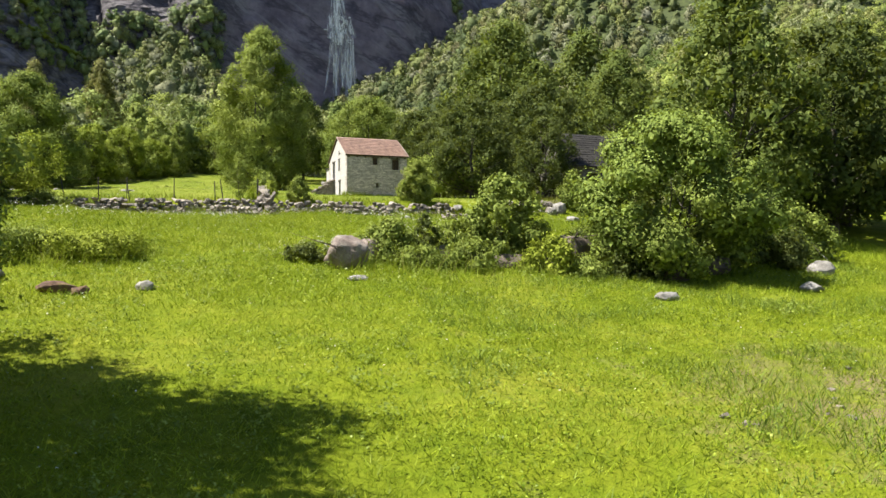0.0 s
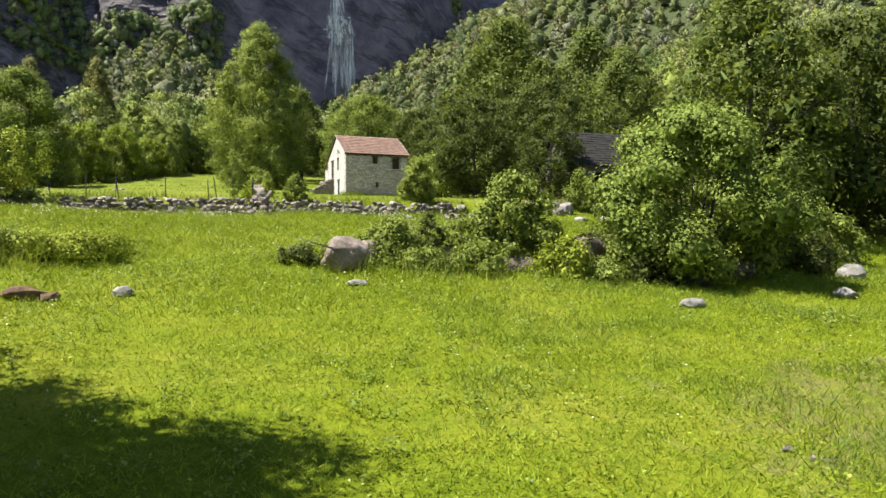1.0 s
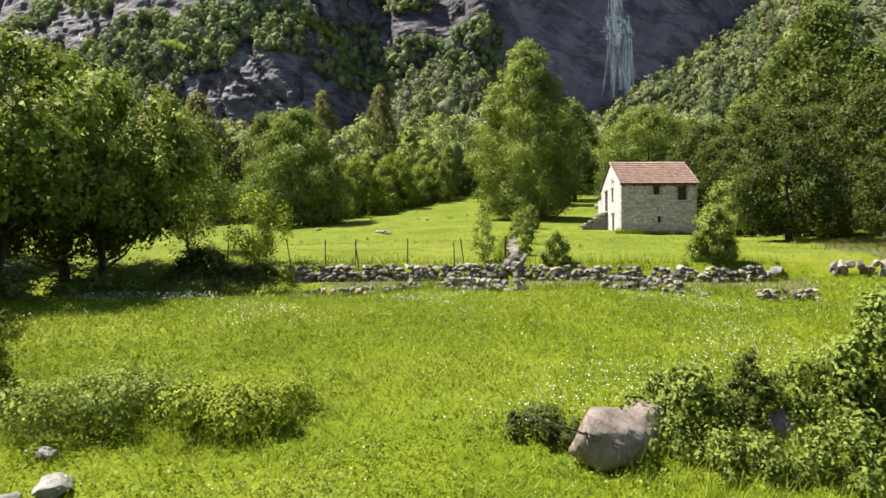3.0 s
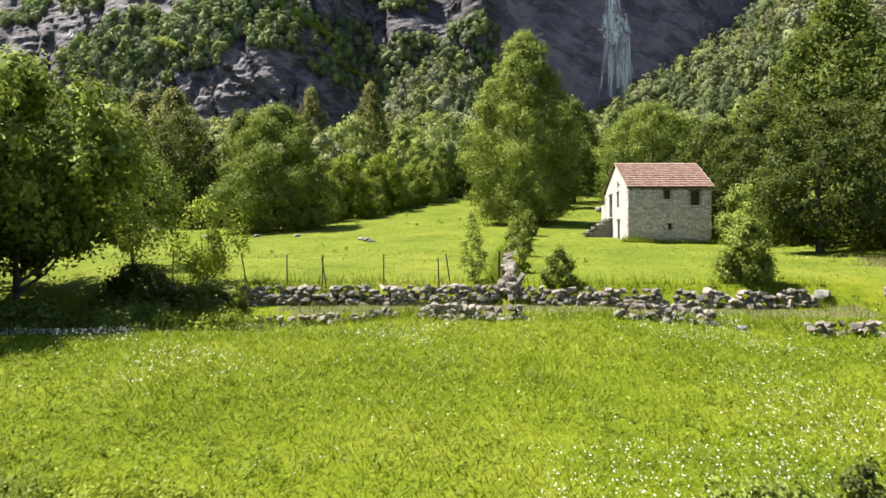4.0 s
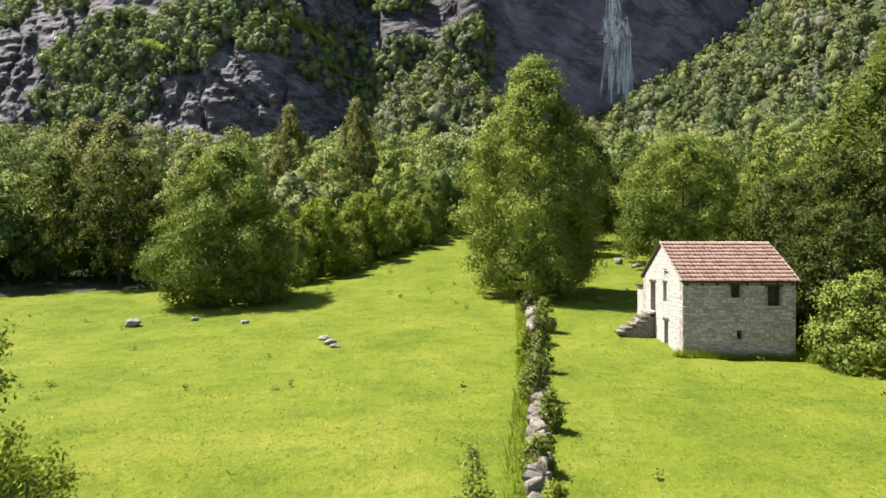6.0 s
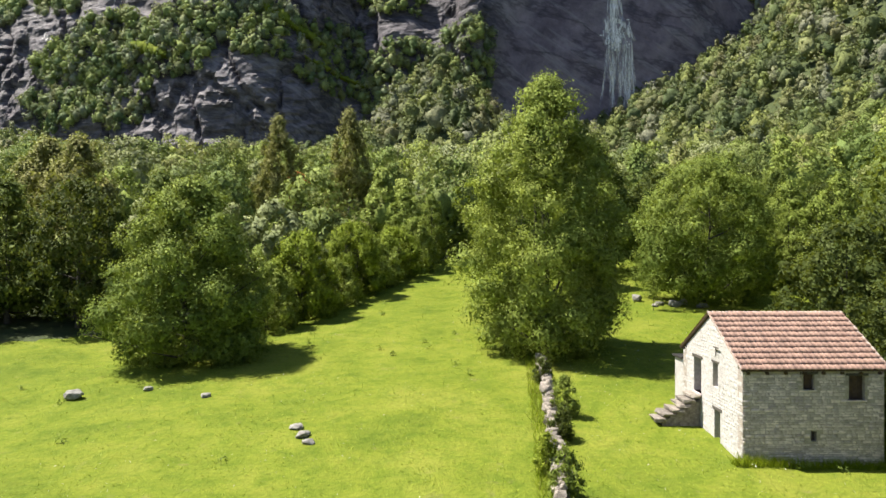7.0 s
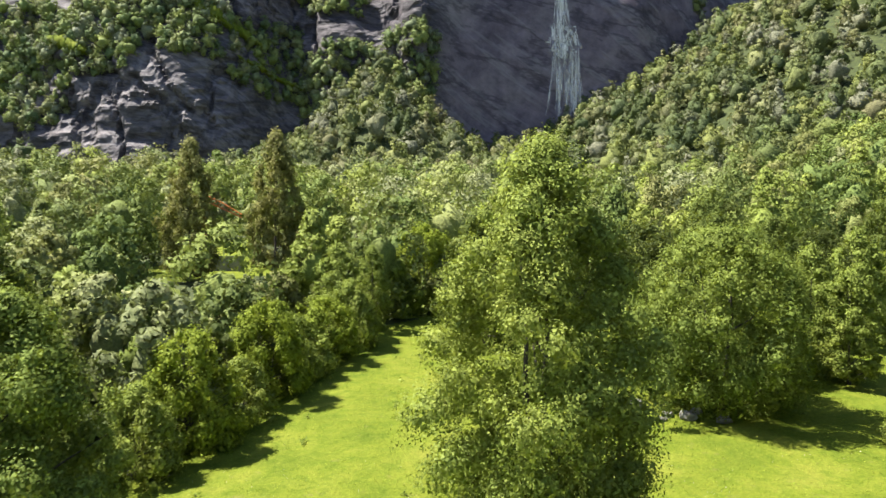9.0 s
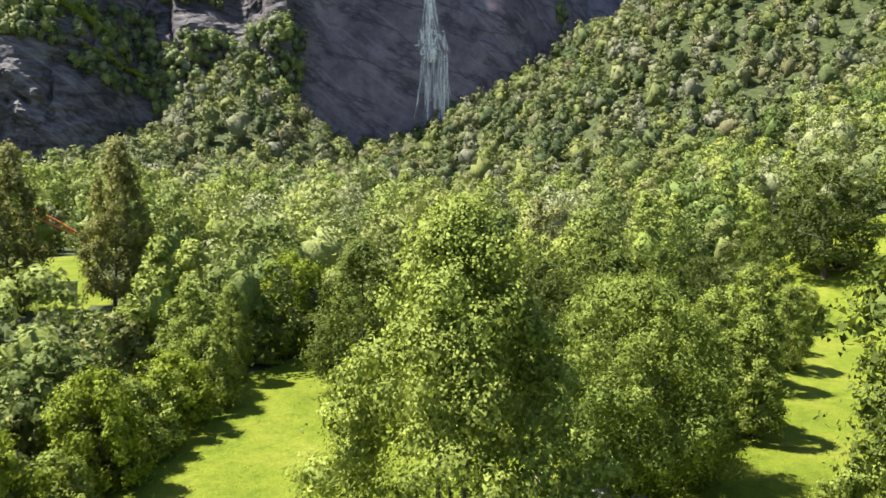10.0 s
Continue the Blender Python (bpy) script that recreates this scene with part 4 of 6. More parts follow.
bm = bmesh.new()
box(bm, 0.5, W - 0.5, 0.5, D - 0.5, 2.3, 2.45)
part("upper_floor", bm, M_WOOD, house)
# lean-to at the back
bm = bmesh.new()
box(bm, 0.02, 2.6, D, D + 1.35, -0.5, 3.75)
part("lean_to", bm, M_LIME, house, "pale limewashed lean-to")
bm = bmesh.new()
box(bm, -0.1, 2.75, D + 0.002, D + 1.45, 3.75, 3.84)
part("lean_to_slab", bm, M_SLATE, house)


def roof_deck(sign):
    bm = bmesh.new()
    y0, z0 = (-0.16, EAVE - 0.02) if sign < 0 else (D + 0.2, EAVE - 0.05)
    for t in (0.0,):
        a = [(-0.1, y0, z0 + 0.03), (W + 0.14, y0, z0 + 0.03), (W + 0.14, RIDGE_Y, RIDGE + 0.07), (-0.1, RIDGE_Y, RIDGE + 0.07)]
        lower = [bm.verts.new(p) for p in a]
        upper = [bm.verts.new((p[0], p[1], p[2] + 0.05)) for p in a]
        bm.faces.new(lower[::-1]), bm.faces.new(upper)
        for i in range(4):
            j = (i + 1) % 4
            bm.faces.new((lower[i], lower[j], upper[j], upper[i]))
    bmesh.ops.recalc_face_normals(bm, faces=bm.faces)
    return bm


part("roof_deck", roof_deck(-1), M_WOOD, house)
part("roof_deck", roof_deck(1), M_WOOD, house)


# ---- the dark barn ----
barn = tagged(new("stone_barn"), "low old stone barn with a dark slab roof and open doorways", "barn")
BX, BY, BL, BD, BE, BR = 13.5, -17.6, 9.0, 5.6, 2.25, 4.9
BZ = ground_at(15.5, -17.5)
barn_open = [(1.5, 2.7, -0.5, 1.95), (4.1, 5.7, -0.5, 1.9), (6.8, 8.0, -0.5, 1.9)]
bm = bmesh.new()
wall_panel(bm, lambda s, d, z: (BX + s, BY + d, BZ + z), BL, lambda s: BE - BZ, barn_open, 0.5)
part("front_wall", bm, M_BARN, barn)
for gxx in (0.0, BL):
    bm = bmesh.new()
    sg = 1 if gxx == 0 else -1
    wall_panel(bm, lambda s, d, z: (BX + gxx + sg * d, BY + s, BZ + z), BD, lambda s: (BE + (BR - BE) * (1 - abs(s / BD * 2 - 1))) - BZ, [], 0.498, (BD / 2,), 0.5)
    part("gable_wall", bm, M_BARN, barn)
bm = bmesh.new()
wall_panel(bm, lambda s, d, z: (BX + s, BY + BD - d, BZ + z), BL, lambda s: BE - BZ, [], 0.5)
part("back_wall", bm, M_BARN, barn)
for sg in (-1, 1):
    rb = random.Random(9)
    bm = bmesh.new()
    rows_n = 14
    for r in range(rows_n):
        f0, f1 = r / rows_n, (r + 1.35) / rows_n
        xx = -0.35
        while xx < BL + 0.3:
            w = rb.uniform(0.35, 0.7)
            for f, lift in ((f0, 0.09),):
                yA = BY - 0.35 + (BD / 2 + 0.35) * f0 if sg < 0 else BY + BD + 0.35 - (BD / 2 + 0.35) * f0
                yB = BY - 0.35 + (BD / 2 + 0.35) * min(1, f1) if sg < 0 else BY + BD + 0.35 - (BD / 2 + 0.35) * min(1, f1)
                zA, zB = BE - 0.25 + (BR - BE + 0.35) * f0 + 0.06, BE - 0.25 + (BR - BE + 0.35) * min(1, f1) + 0.02
                j = rb.uniform(-0.03, 0.03)
                vs = [bm.verts.new(p) for p in ((BX + xx, yA + j, zA), (BX + xx + w - 0.02, yA + j, zA), (BX + xx + w - 0.02, yB, zB), (BX + xx, yB, zB),
                                                (BX + xx, yA + j, zA + 0.05), (BX + xx + w - 0.02, yA + j, zA + 0.05), (BX + xx + w - 0.02, yB, zB + 0.05), (BX + xx, yB, zB + 0.05))]
                for fc in ((3, 2, 1, 0), (4, 5, 6, 7), (0, 1, 5, 4), (1, 2, 6, 5), (2, 3, 7, 6), (3, 0, 4, 7)):
                    bm.faces.new([vs[i] for i in fc])
            xx += w
    bmesh.ops.recalc_face_normals(bm, faces=bm.faces)
    part("roof", bm, M_SLATE, barn, "overlapping stone slabs, coloured dark for moss and tree shade")


# doors, shutters and fittings of the house
def board(name, x0, x1, y0, y1, z0, z1, mat, parent, label="", bevel=0.01):
    bm = bmesh.new()
    box(bm, x0, x1, y0, y1, z0, z1)
    if bevel:
        bmesh.ops.bevel(bm, geom=bm.edges[:], offset=bevel, segments=1, affect='EDGES')
    return part(name, bm, mat, parent, label)


def front_shutter(s0, s1, z0, z1):
    w = tagged(new("window"), "")
    w.parent = house
    n = 3
    for i in range(n):
        a = s0 + (s1 - s0) * i / n
        board("shutter_plank", a + 0.004, a + (s1 - s0) / n - 0.004, 0.2, 0.235, z0, z1, M_WOOD, w)
    board("lintel", s0 - 0.14, s1 + 0.14, -0.025, 0.1, z1, z1 + 0.1, M_POST, w)
    board("sill", s0 - 0.08, s1 + 0.08, -0.05, 0.2, z0 - 0.06, z0, M_WALLSTONE, w)


front_shutter(*front_open[0])
front_shutter(*front_open[1])
vent = front_open[2]
board("vent_back", vent[0], vent[1], 0.42, 0.45, vent[2], vent[3], M_WOOD, house)


def gable_door(s0, s1, z0, z1, name, leaf_from, mat):
    d = new(name)
    d.parent = house
    n = 4
    for i in range(n):
        a = s0 + (leaf_from - s0) * 0 + (s1 - s0) * i / n
        board("door_plank", 0.44, 0.48, a + 0.004, a + (s1 - s0) / n - 0.004, z0, z1, mat, d)
    board("lintel", -0.03, 0.15, s0 - 0.2, s1 + 0.2, z1, z1 + 0.14, M_POST, d)
    board("threshold", -0.06, 0.3, s0 - 0.05, s1 + 0.05, z0 - 0.09, z0, M_WALLSTONE, d)


M_DOOR = stone_material("brown_door", [(0.25, (0.032, 0.0115, 0.00832)), (0.6, (0.0576, 0.0218, 0.0154))], 3.0, 0.3)
M_OCHRE = stone_material("ochre_shutter", [(0.25, (0.192, 0.141, 0.0448)), (0.6, (0.288, 0.218, 0.0768))], 3.0, 0.3)
gable_door(*gable_open[0], "upper_door", 0, M_DOOR)
gable_door(*gable_open[2], "lower_door", 0, M_DOOR)
gw = new("gable_window")
gw.parent = house
g0, g1, gz0, gz1 = gable_open[1]
board("shutter", 0.22, 0.26, g0, g0 + 0.32, gz0, gz1, M_OCHRE, gw, "ochre wooden shutter")
board("shutter", 0.24, 0.28, g0 + 0.325, g1, gz0, gz1, M_WOOD, gw)
board("lintel", -0.025, 0.1, g0 - 0.12, g1 + 0.12, gz1, gz1 + 0.1, M_POST, gw)
bm = bmesh.new()
box(bm, -0.13, -0.09, 2.35, 2.95, 4.92, 4.97)
box(bm, -0.13, -0.09, 2.62, 2.67, 4.55, 4.915)
box(bm, -0.092, 0.05, 2.62, 2.67, 4.8, 4.85)
part("iron_bracket", bm, M_POST, house, "dark iron wall bracket")
for i in range(8):
    board("rafter_end", 0.15 + i * 0.79, 0.27 + i * 0.79, -0.12, 0.06, EAVE - 0.14, EAVE - 0.03, M_WOOD, house, "", 0.008)
board("verge_board", -0.13, -0.1, -0.12, 0.02, EAVE - 0.1, EAVE + 0.02, M_WALL, house)

steps = tagged(new("stone_steps"), "rough grey stone steps up to the upper door", "steps")
rb = random.Random(3)
g_here = ground_at(-2.0, 5.4)
for i in range(6):
    x0 = -2.15 + i * 0.33 + rb.uniform(-0.06, 0.06)
    z1 = g_here + 0.28 + (2.42 - g_here - 0.28) * i / 5
    bm = bmesh.new()
    vs = box(bm, x0, x0 + 0.62 if i < 5 else -0.01, 4.7 + rb.uniform(-0.1, 0.1), 5.95 + rb.uniform(-0.1, 0.1), z1 - 0.15, z1)
    for v in vs:
        v.co += Vector((rb.uniform(-0.1, 0.1) if i < 5 else 0, rb.uniform(-0.12, 0.12), rb.uniform(-0.035, 0.035)))
    bmesh.ops.bevel(bm, geom=bm.edges[:], offset=0.02, segments=1, affect='EDGES')
    part("slab", bm, M_DRYSTONE, steps)
bm = bmesh.new()
vs = [bm.verts.new(p) for p in ((-1.85, 4.85, g_here - 0.5), (-0.01, 4.85, g_here - 0.5), (-0.01, 5.85, g_here - 0.5), (-1.85, 5.85, g_here - 0.5),
                                (-1.85, 4.85, g_here + 0.12), (-0.01, 4.85, 2.2), (-0.01, 5.85, 2.2), (-1.85, 5.85, g_here + 0.12))]
for f in ((3, 2, 1, 0), (4, 5, 6, 7), (0, 1, 5, 4), (1, 2, 6, 5), (2, 3, 7, 6), (3, 0, 4, 7)):
    bm.faces.new([vs[i] for i in f])
part("rubble_base", bm, M_DRYSTONE, steps)


# ---- stones ----
def hull_mesh(seed, n=11, flat=1.0):
    """An angular stone about one metre across, with a few faces."""
    r2 = random.Random(seed)
    bm = bmesh.new()
    for i in range(n):
        v = Vector((r2.uniform(-1, 1), r2.uniform(-1, 1), r2.uniform(-1, 1)))
        m = max(abs(v.x), abs(v.y), abs(v.z))
        v = v / m * 0.5 * r2.uniform(0.78, 1.0)
        bm.verts.new((v.x, v.y, v.z * flat))
    bmesh.ops.convex_hull(bm, input=bm.verts[:])
    loose = [v for v in bm.verts if not v.link_faces]
    bmesh.ops.delete(bm, geom=loose, context='VERTS')
    bmesh.ops.recalc_face_normals(bm, faces=bm.faces)
    me = bpy.data.meshes.new("stone")
    bm.to_mesh(me)
    bm.free()
    me.materials.append(M_DRYSTONE)
    return me


STONES = [hull_mesh(100 + i, 17) for i in range(20)]


def lay_stone(parent, r2, p, size, tilt=18):
    ob = new("stone", r2.choice(STONES))
    ob.parent = parent
    ob.matrix_basis = pose(*p, r2.uniform(-tilt, tilt), r2.uniform(-tilt, tilt), r2.uniform(-25, 25)) @ Matrix.Diagonal((*size, 1))
    return ob


def boulder(name, label, x, y, sx, sy, sz, seed, mat, sink=0.25, turn=0, parent=None, z=None):
    r3 = random.Random(seed * 7 + 1)
    bm = bmesh.new()
    for i in range(26):
        d = Vector((r3.gauss(0, 1), r3.gauss(0, 1), r3.gauss(0, 0.8))).normalized()
        c = max(abs(d.x), abs(d.y), abs(d.z))
        bm.verts.new(d.lerp(d / c * 0.9, 0.3) * r3.uniform(0.88, 1.06))
    bmesh.ops.convex_hull(bm, input=bm.verts[:])
    bmesh.ops.delete(bm, geom=[v for v in bm.verts if not v.link_faces], context='VERTS')
    bmesh.ops.bevel(bm, geom=bm.edges[:], offset=0.06, segments=2, affect='EDGES', profile=0.6)
    bmesh.ops.triangulate(bm, faces=bm.faces[:])
    bmesh.ops.subdivide_edges(bm, edges=[e for e in bm.edges if e.calc_length() > 0.25], cuts=2, use_grid_fill=True)
    bmesh.ops.triangulate(bm, faces=bm.faces[:])
    o = Vector((seed * 3.1, seed * 1.7, seed))
    for v in bm.verts:
        d = v.co.copy()
        k = 1 + 0.08 * noise.noise(d * 2.5 + o) + 0.045 * noise.noise(d * 7 + o)
        v.co = Vector((d.x * k * sx, d.y * k * sy, d.z * k * sz))
    bmesh.ops.recalc_face_normals(bm, faces=bm.faces)
    for f in bm.faces:
        f.smooth = True
    ob = part(name, bm, mat, parent)
    zz = ground_at(x, y) if z is None else z
    ob.matrix_basis = pose(x, y, zz + sz * (1 - 2 * sink), 0, 0, turn)
    return tagged(ob, label, "rock") if label else ob


boulder("boulder", "large pinkish grey granite boulder in the meadow", -11.15, -44.6, 0.80, 0.7, 0.72, 1, M_BOULDER, 0.14, 20)
boulder("boulder", "pale flat-topped boulder behind a larger one", -10.15, -43.5, 0.7, 0.55, 0.5, 2, M_BOULDER, 0.12, 50)
boulder("boulder", "brown shaded boulder half under a bush", -5.3, -44.9, 0.78, 0.6, 0.36, 3, M_BROWN_SHADED_ROCK, 0.2, -10)
boulder("boulder", "rounded brown boulder among shrubs", -2.3, -44.4, 0.85, 0.75, 0.85, 4, M_BROWN_SHADED_ROCK, 0.2, 30)
boulder("boulder", "low brown stone beside a boulder", -2.9, -45.3, 0.5, 0.4, 0.3, 5, M_BROWN_SHADED_ROCK, 0.25, 10)
boulder("boulder", "small pale boulder among green shrubs", -7.1, -43.2, 0.4, 0.35, 0.36, 6, M_BOULDER, 0.2, 70)
boulder("boulder", "brown boulder in the shade of a large shrub", 0.2, -47.2, 0.8, 0.7, 0.6, 7, M_BROWN_SHADED_ROCK, 0.2, 15)
boulder("boulder", "grey boulder in the shade of a large shrub", 2.5, -46.6, 0.7, 0.6, 0.5, 8, M_BROWN_SHADED_ROCK, 0.2, 75)
LIGHT = "pale grey stone lying in the grass"
for i, (x, y, a, c, e) in enumerate(((-2.5, -50.3, 0.46, 0.32, 0.22), (4.0, -49.7, 0.62, 0.42, 0.26), (6.9, -47.4, 0.55, 0.5, 0.45), (-17.4, -47.6, 0.25, 0.22, 0.2), (-11.3, -46.7, 0.36, 0.26, 0.13),
                                     (-22.0, -46.2, 0.55, 0.36, 0.17), (-21.35, -45.6, 0.6, 0.36, 0.2), (-22.2, -44.2, 0.28, 0.22, 0.17), (-33.3, 12.6, 0.62, 0.5, 0.42), (-18.9, 4.3, 0.42, 0.3, 0.22), (-19.4, 5.4, 0.35, 0.4, 0.2), (-18.5, 3.4, 0.4, 0.28, 0.18),
                                     (-25.5, 11.5, 0.32, 0.26, 0.2), (-29.5, 13.6, 0.34, 0.28, 0.2), (-3.7, -28.9, 0.26, 0.2, 0.12), (7.6, -26.3, 0.5, 0.4, 0.6), (6.9, -26.6, 0.4, 0.35, 0.38), (8.6, -29.4, 0.8, 0.5, 0.3), (6.6, -29.6, 0.45, 0.35, 0.28),
                                     (11.6, 1.5, 0.45, 0.3, 0.2), (1.1, -24.7, 0.36, 0.34, 0.3), (9.2, 36.6, 0.7, 0.6, 0.5), (10.4, 37.8, 0.55, 0.5, 0.45), (8.0, 37.4, 0.45, 0.5, 0.3), (7.3, 36.4, 0.35, 0.3, 0.25), (6.4, 39.3, 0.8, 0.5, 0.5), (11.3, 35.6, 0.6, 0.5, 0.35))):
    tagged(boulder("stone", LIGHT, x, y, a, c, e * 0.9, 20 + i, M_PALE, 0.27, i * 47), group="stones in the grass")
M_LOG = stone_material("rotten_wood", [(0.3, (0.0448, 0.0224, 0.0128)), (0.55, (0.141, 0.0768, 0.0448)), (0.75, (0.192, 0.173, 0.0384))], 3.0, 0.0)
boulder("mossy_log", "rotten reddish brown log lump with moss in the grass", -19.5, -47.8, 0.5, 0.28, 0.24, 63, M_LOG, 0.25, 12)
boulder("mossy_log", "small rotten brown log end in the grass", -18.95, -47.95, 0.26, 0.2, 0.16, 65, M_LOG, 0.25, 40)


# dry stone walls: each stone on its own
def wall_line(name, label, pts, height, rows_n, depth, size, seed, gap=0.0, core=True, jitter=0.06):
    root = tagged(new(name), label, "stone wall")
    r2 = random.Random(seed)
    pts = [Vector((p[0], p[1], 0)) for p in pts]
    for a, c in zip(pts[:-1], pts[1:]):
        length = (c - a).length
        t = (c - a) / length
        nrm = Vector((t.y, -t.x, 0))
        for row in range(rows_n):
            s = r2.uniform(0, size)
            while s < length:
                w = size * r2.uniform(0.7, 1.45)
                if r2.random() > gap * (0.4 + row / rows_n):
                    p = a + t * s + nrm * (depth * (0.5 - row / rows_n * 0.35) + r2.uniform(-jitter, jitter))
                    z = ground_at(p.x + nrm.x * 0.1, p.y + nrm.y * 0.1) + height * (row + 0.4) / rows_n + r2.uniform(-0.05, 0.05)
                    ob = lay_stone(root, r2, (p.x, p.y, z), (w * 1.12, depth * r2.uniform(0.8, 1.2), height / rows_n * r2.uniform(1.1, 1.55)))
                    ob.rotation_euler.z += math.atan2(t.y, t.x)
                s += w * 0.92
    return root


upper_wall = wall_line("field_wall", "long dry stone retaining wall along the meadow terrace", [(-25.5, -21.9), (-16, -22.75), (-11.4, -23.2)], 0.74, 5, 0.5, 0.29, 1, 0.16)
wall_line("field_wall", "dry stone retaining wall east of the wall corner", [(-10.2, -23.3), (-4, -24.95), (0.7, -24.95)], 0.68, 4, 0.5, 0.3, 2, 0.24)
wall_line("rubble_wall", "low tumbled line of grey stones along a grass lane", [(-14.4, -25.6), (-10.5, -26.5)], 0.5, 3, 0.45, 0.23, 3, 0.15, jitter=0.24)
wall_line("rubble_wall", "low tumbled line of grey stones along a grass lane", [(-7.5, -27.2), (-4.2, -27.95)], 0.48, 3, 0.45, 0.22, 4, 0.2, jitter=0.26)
wall_line("rubble_wall", "low scattered line of mossy stones along a grass lane", [(-21, -25.2), (-15.2, -25.4)], 0.34, 2, 0.4, 0.22, 5, 0.5, jitter=0.3)
wall_line("rubble_wall", "low tumbled heap of grey stones in the grass", [(-1.8, -29.2), (0.6, -29.3)], 0.42, 3, 0.45, 0.22, 6, 0.2, jitter=0.3)
wall_line("rubble_wall", "tumbled bank of pale grey stones near the barn", [(3.6, -24.8), (7.4, -25.6)], 0.7, 2, 0.7, 0.45, 7, 0.2, jitter=0.3)
wall_line("dividing_wall", "narrow overgrown dry stone wall across the meadow", [(-10.9, -21.8), (-10.1, -16.4), (-9.4, -11), (-8.6, -5.6), (-7.7, 1.6), (-6.8, 9.6), (-6.0, 17.8)], 0.62, 2, 0.55, 0.36, 8, 0.08, jitter=0.14)
heap = tagged(new("stone_heap"), "high heap of grey stones with one leaning slab", "stone heap")
r2 = random.Random(31)
for i in range(46):
    a, rr = r2.uniform(0, 6.28), r2.uniform(0, 1) ** 0.5
    hgt = 1.15 * (1 - rr) + r2.uniform(-0.1, 0.1)
    px, py = -10.75 + 0.75 * rr * math.cos(a), -22.85 + 0.6 * rr * math.sin(a)
    s = r2.uniform(0.26, 0.5)
    lay_stone(heap, r2, (px, py, ground_at(-10.7, -23.3) + 0.1 + max(0, hgt)), (s, s * 0.8, s * 0.7), 30)
slab = lay_stone(heap, r2, (-10.45, -23.5, ground_at(-10.5, -23.5) + 0.75), (0.26, 0.2, 1.05), 2)
slab.rotation_euler = (radians(8), radians(24), 0.2)

# fence posts with wire
fence = tagged(new("wire_fence"), "thin weathered posts with slack wire behind a stone wall", "fence")
post_at = []
for x, y, h, lean in ((-25.0, -21.1, 1.25, 3), (-21.8, -21.3, 1.22, -9), (-20.0, -21.6, 1.15, 0), (-18.35, -21.8, 1.1, -8), (-18.5, -21.75, 1.2, 2), (-15.9, -22.0, 1.2, 0), (-13.6, -22.4, 1.1, -2), (-13.15, -22.3, 1.15, -8), (-11.1, -22.1, 1.25, 1)):
    z = ground_at(x, y)
    v, q = tube([(0, 0, -0.3), (0, 0, h * 0.5), (0, 0, h)], [0.032, 0.03, 0.028] if x < -11.5 else [0.055, 0.05, 0.045], 6)
    me = mesh_of("post", v, q, smooth=True)
    ob = from_mesh("post", me, M_POST, fence)
    ob.matrix_basis = pose(x, y, z, 2, lean, 0)
    post_at.append(Vector((x + h * 0.9 * math.sin(radians(lean)), y, z + h * 0.9)))
for lvl in (0.0, -0.4):
    for a, c in zip(post_at[:-1], post_at[1:]):
        md = (a + c) / 2 + Vector((0, 0, -0.04))
        up = Vector((0, 0, lvl))
        v, q = tube([a + up, md + up, c + up], [0.004] * 3, 4)
        from_mesh("wire", mesh_of("wire", v, q), M_POST, fence)


# ---- shrubs and saplings ----
def shrub(label, x, y, h, r, prof="dome", n=2600, leaf=0.12, mat=None, seed=1, name="shrub", clumps=110, stems=4, clear=0.0, trunk=0.03, cl=0.2):
    ob = make_tree(name, label, h, r, clear, prof, clumps, int(n * 1.3), leaf * 0.78, mat or M_LEAF, seed, trunk, stems, cl, "shrub" if name == "shrub" else "tree", dense=60 if name == "shrub" else 0, fine=False)
    ob.matrix_basis = pose(x, y, ground_at(x, y) - 0.05, 0, 0, seed * 37)
    return ob


SH = "leafy green shrub growing among boulders"
shrub(SH, -9.3, -43.4, 1.6, 1.2, "dome", 3600, 0.13, M_LEAF, 41)
shrub("narrow dark green shrub among boulders", -7.8, -43.1, 1.75, 0.55, "tall", 1800, 0.10, M_LEAF_DARK, 42)
shrub(SH, -6.5, -42.8, 1.5, 1.0, "round", 2600, 0.12, M_LEAF, 43)
shrub("large rounded green bush above a boulder", -4.8, -43.6, 3.3, 1.6, "round", 7500, 0.17, M_LEAF, 44, clumps=220, cl=0.17)
shrub("yellow-green shrub leaning over boulders", -4.2, -46.1, 1.35, 1.0, "dome", 2400, 0.14, M_LEAF_YELLOW, 45)
shrub(SH, -0.6, -42.2, 1.2, 1.1, "dome", 2400, 0.13, M_LEAF_DARK, 46)
shrub(SH, -8.6, -45.0, 0.8, 0.9, "dome", 1600, 0.11, M_LEAF, 47)
shrub(SH, -6.9, -45.2, 0.95, 1.1, "dome", 2000, 0.12, M_LEAF, 48)
shrub(SH, -12.2, -43.2, 0.6, 0.9, "dome", 1200, 0.11, M_LEAF_DARK, 49)
shrub(SH, -3.0, -46.6, 0.7, 1.1, "dome", 1800, 0.12, M_LEAF, 50)
shrub(SH, -1.4, -46.8, 0.9, 1.0, "dome", 1800, 0.12, M_LEAF_DARK, 51)
shrub("leafy green shrub in the shade of trees", 9.8, -43.4, 2.4, 1.9, "dome", 4200, 0.17, M_LEAF, 52)
shrub("leafy green shrub in the shade of trees", 6.2, -45.2, 2.1, 1.7, "dome", 3600, 0.17, M_LEAF_DARK, 53)
shrub("dense round bush on the end of a field wall", -1.4, -23.7, 2.7, 1.05, "egg", 7500, 0.13, M_LEAF_BRIGHT, 54, clumps=180)
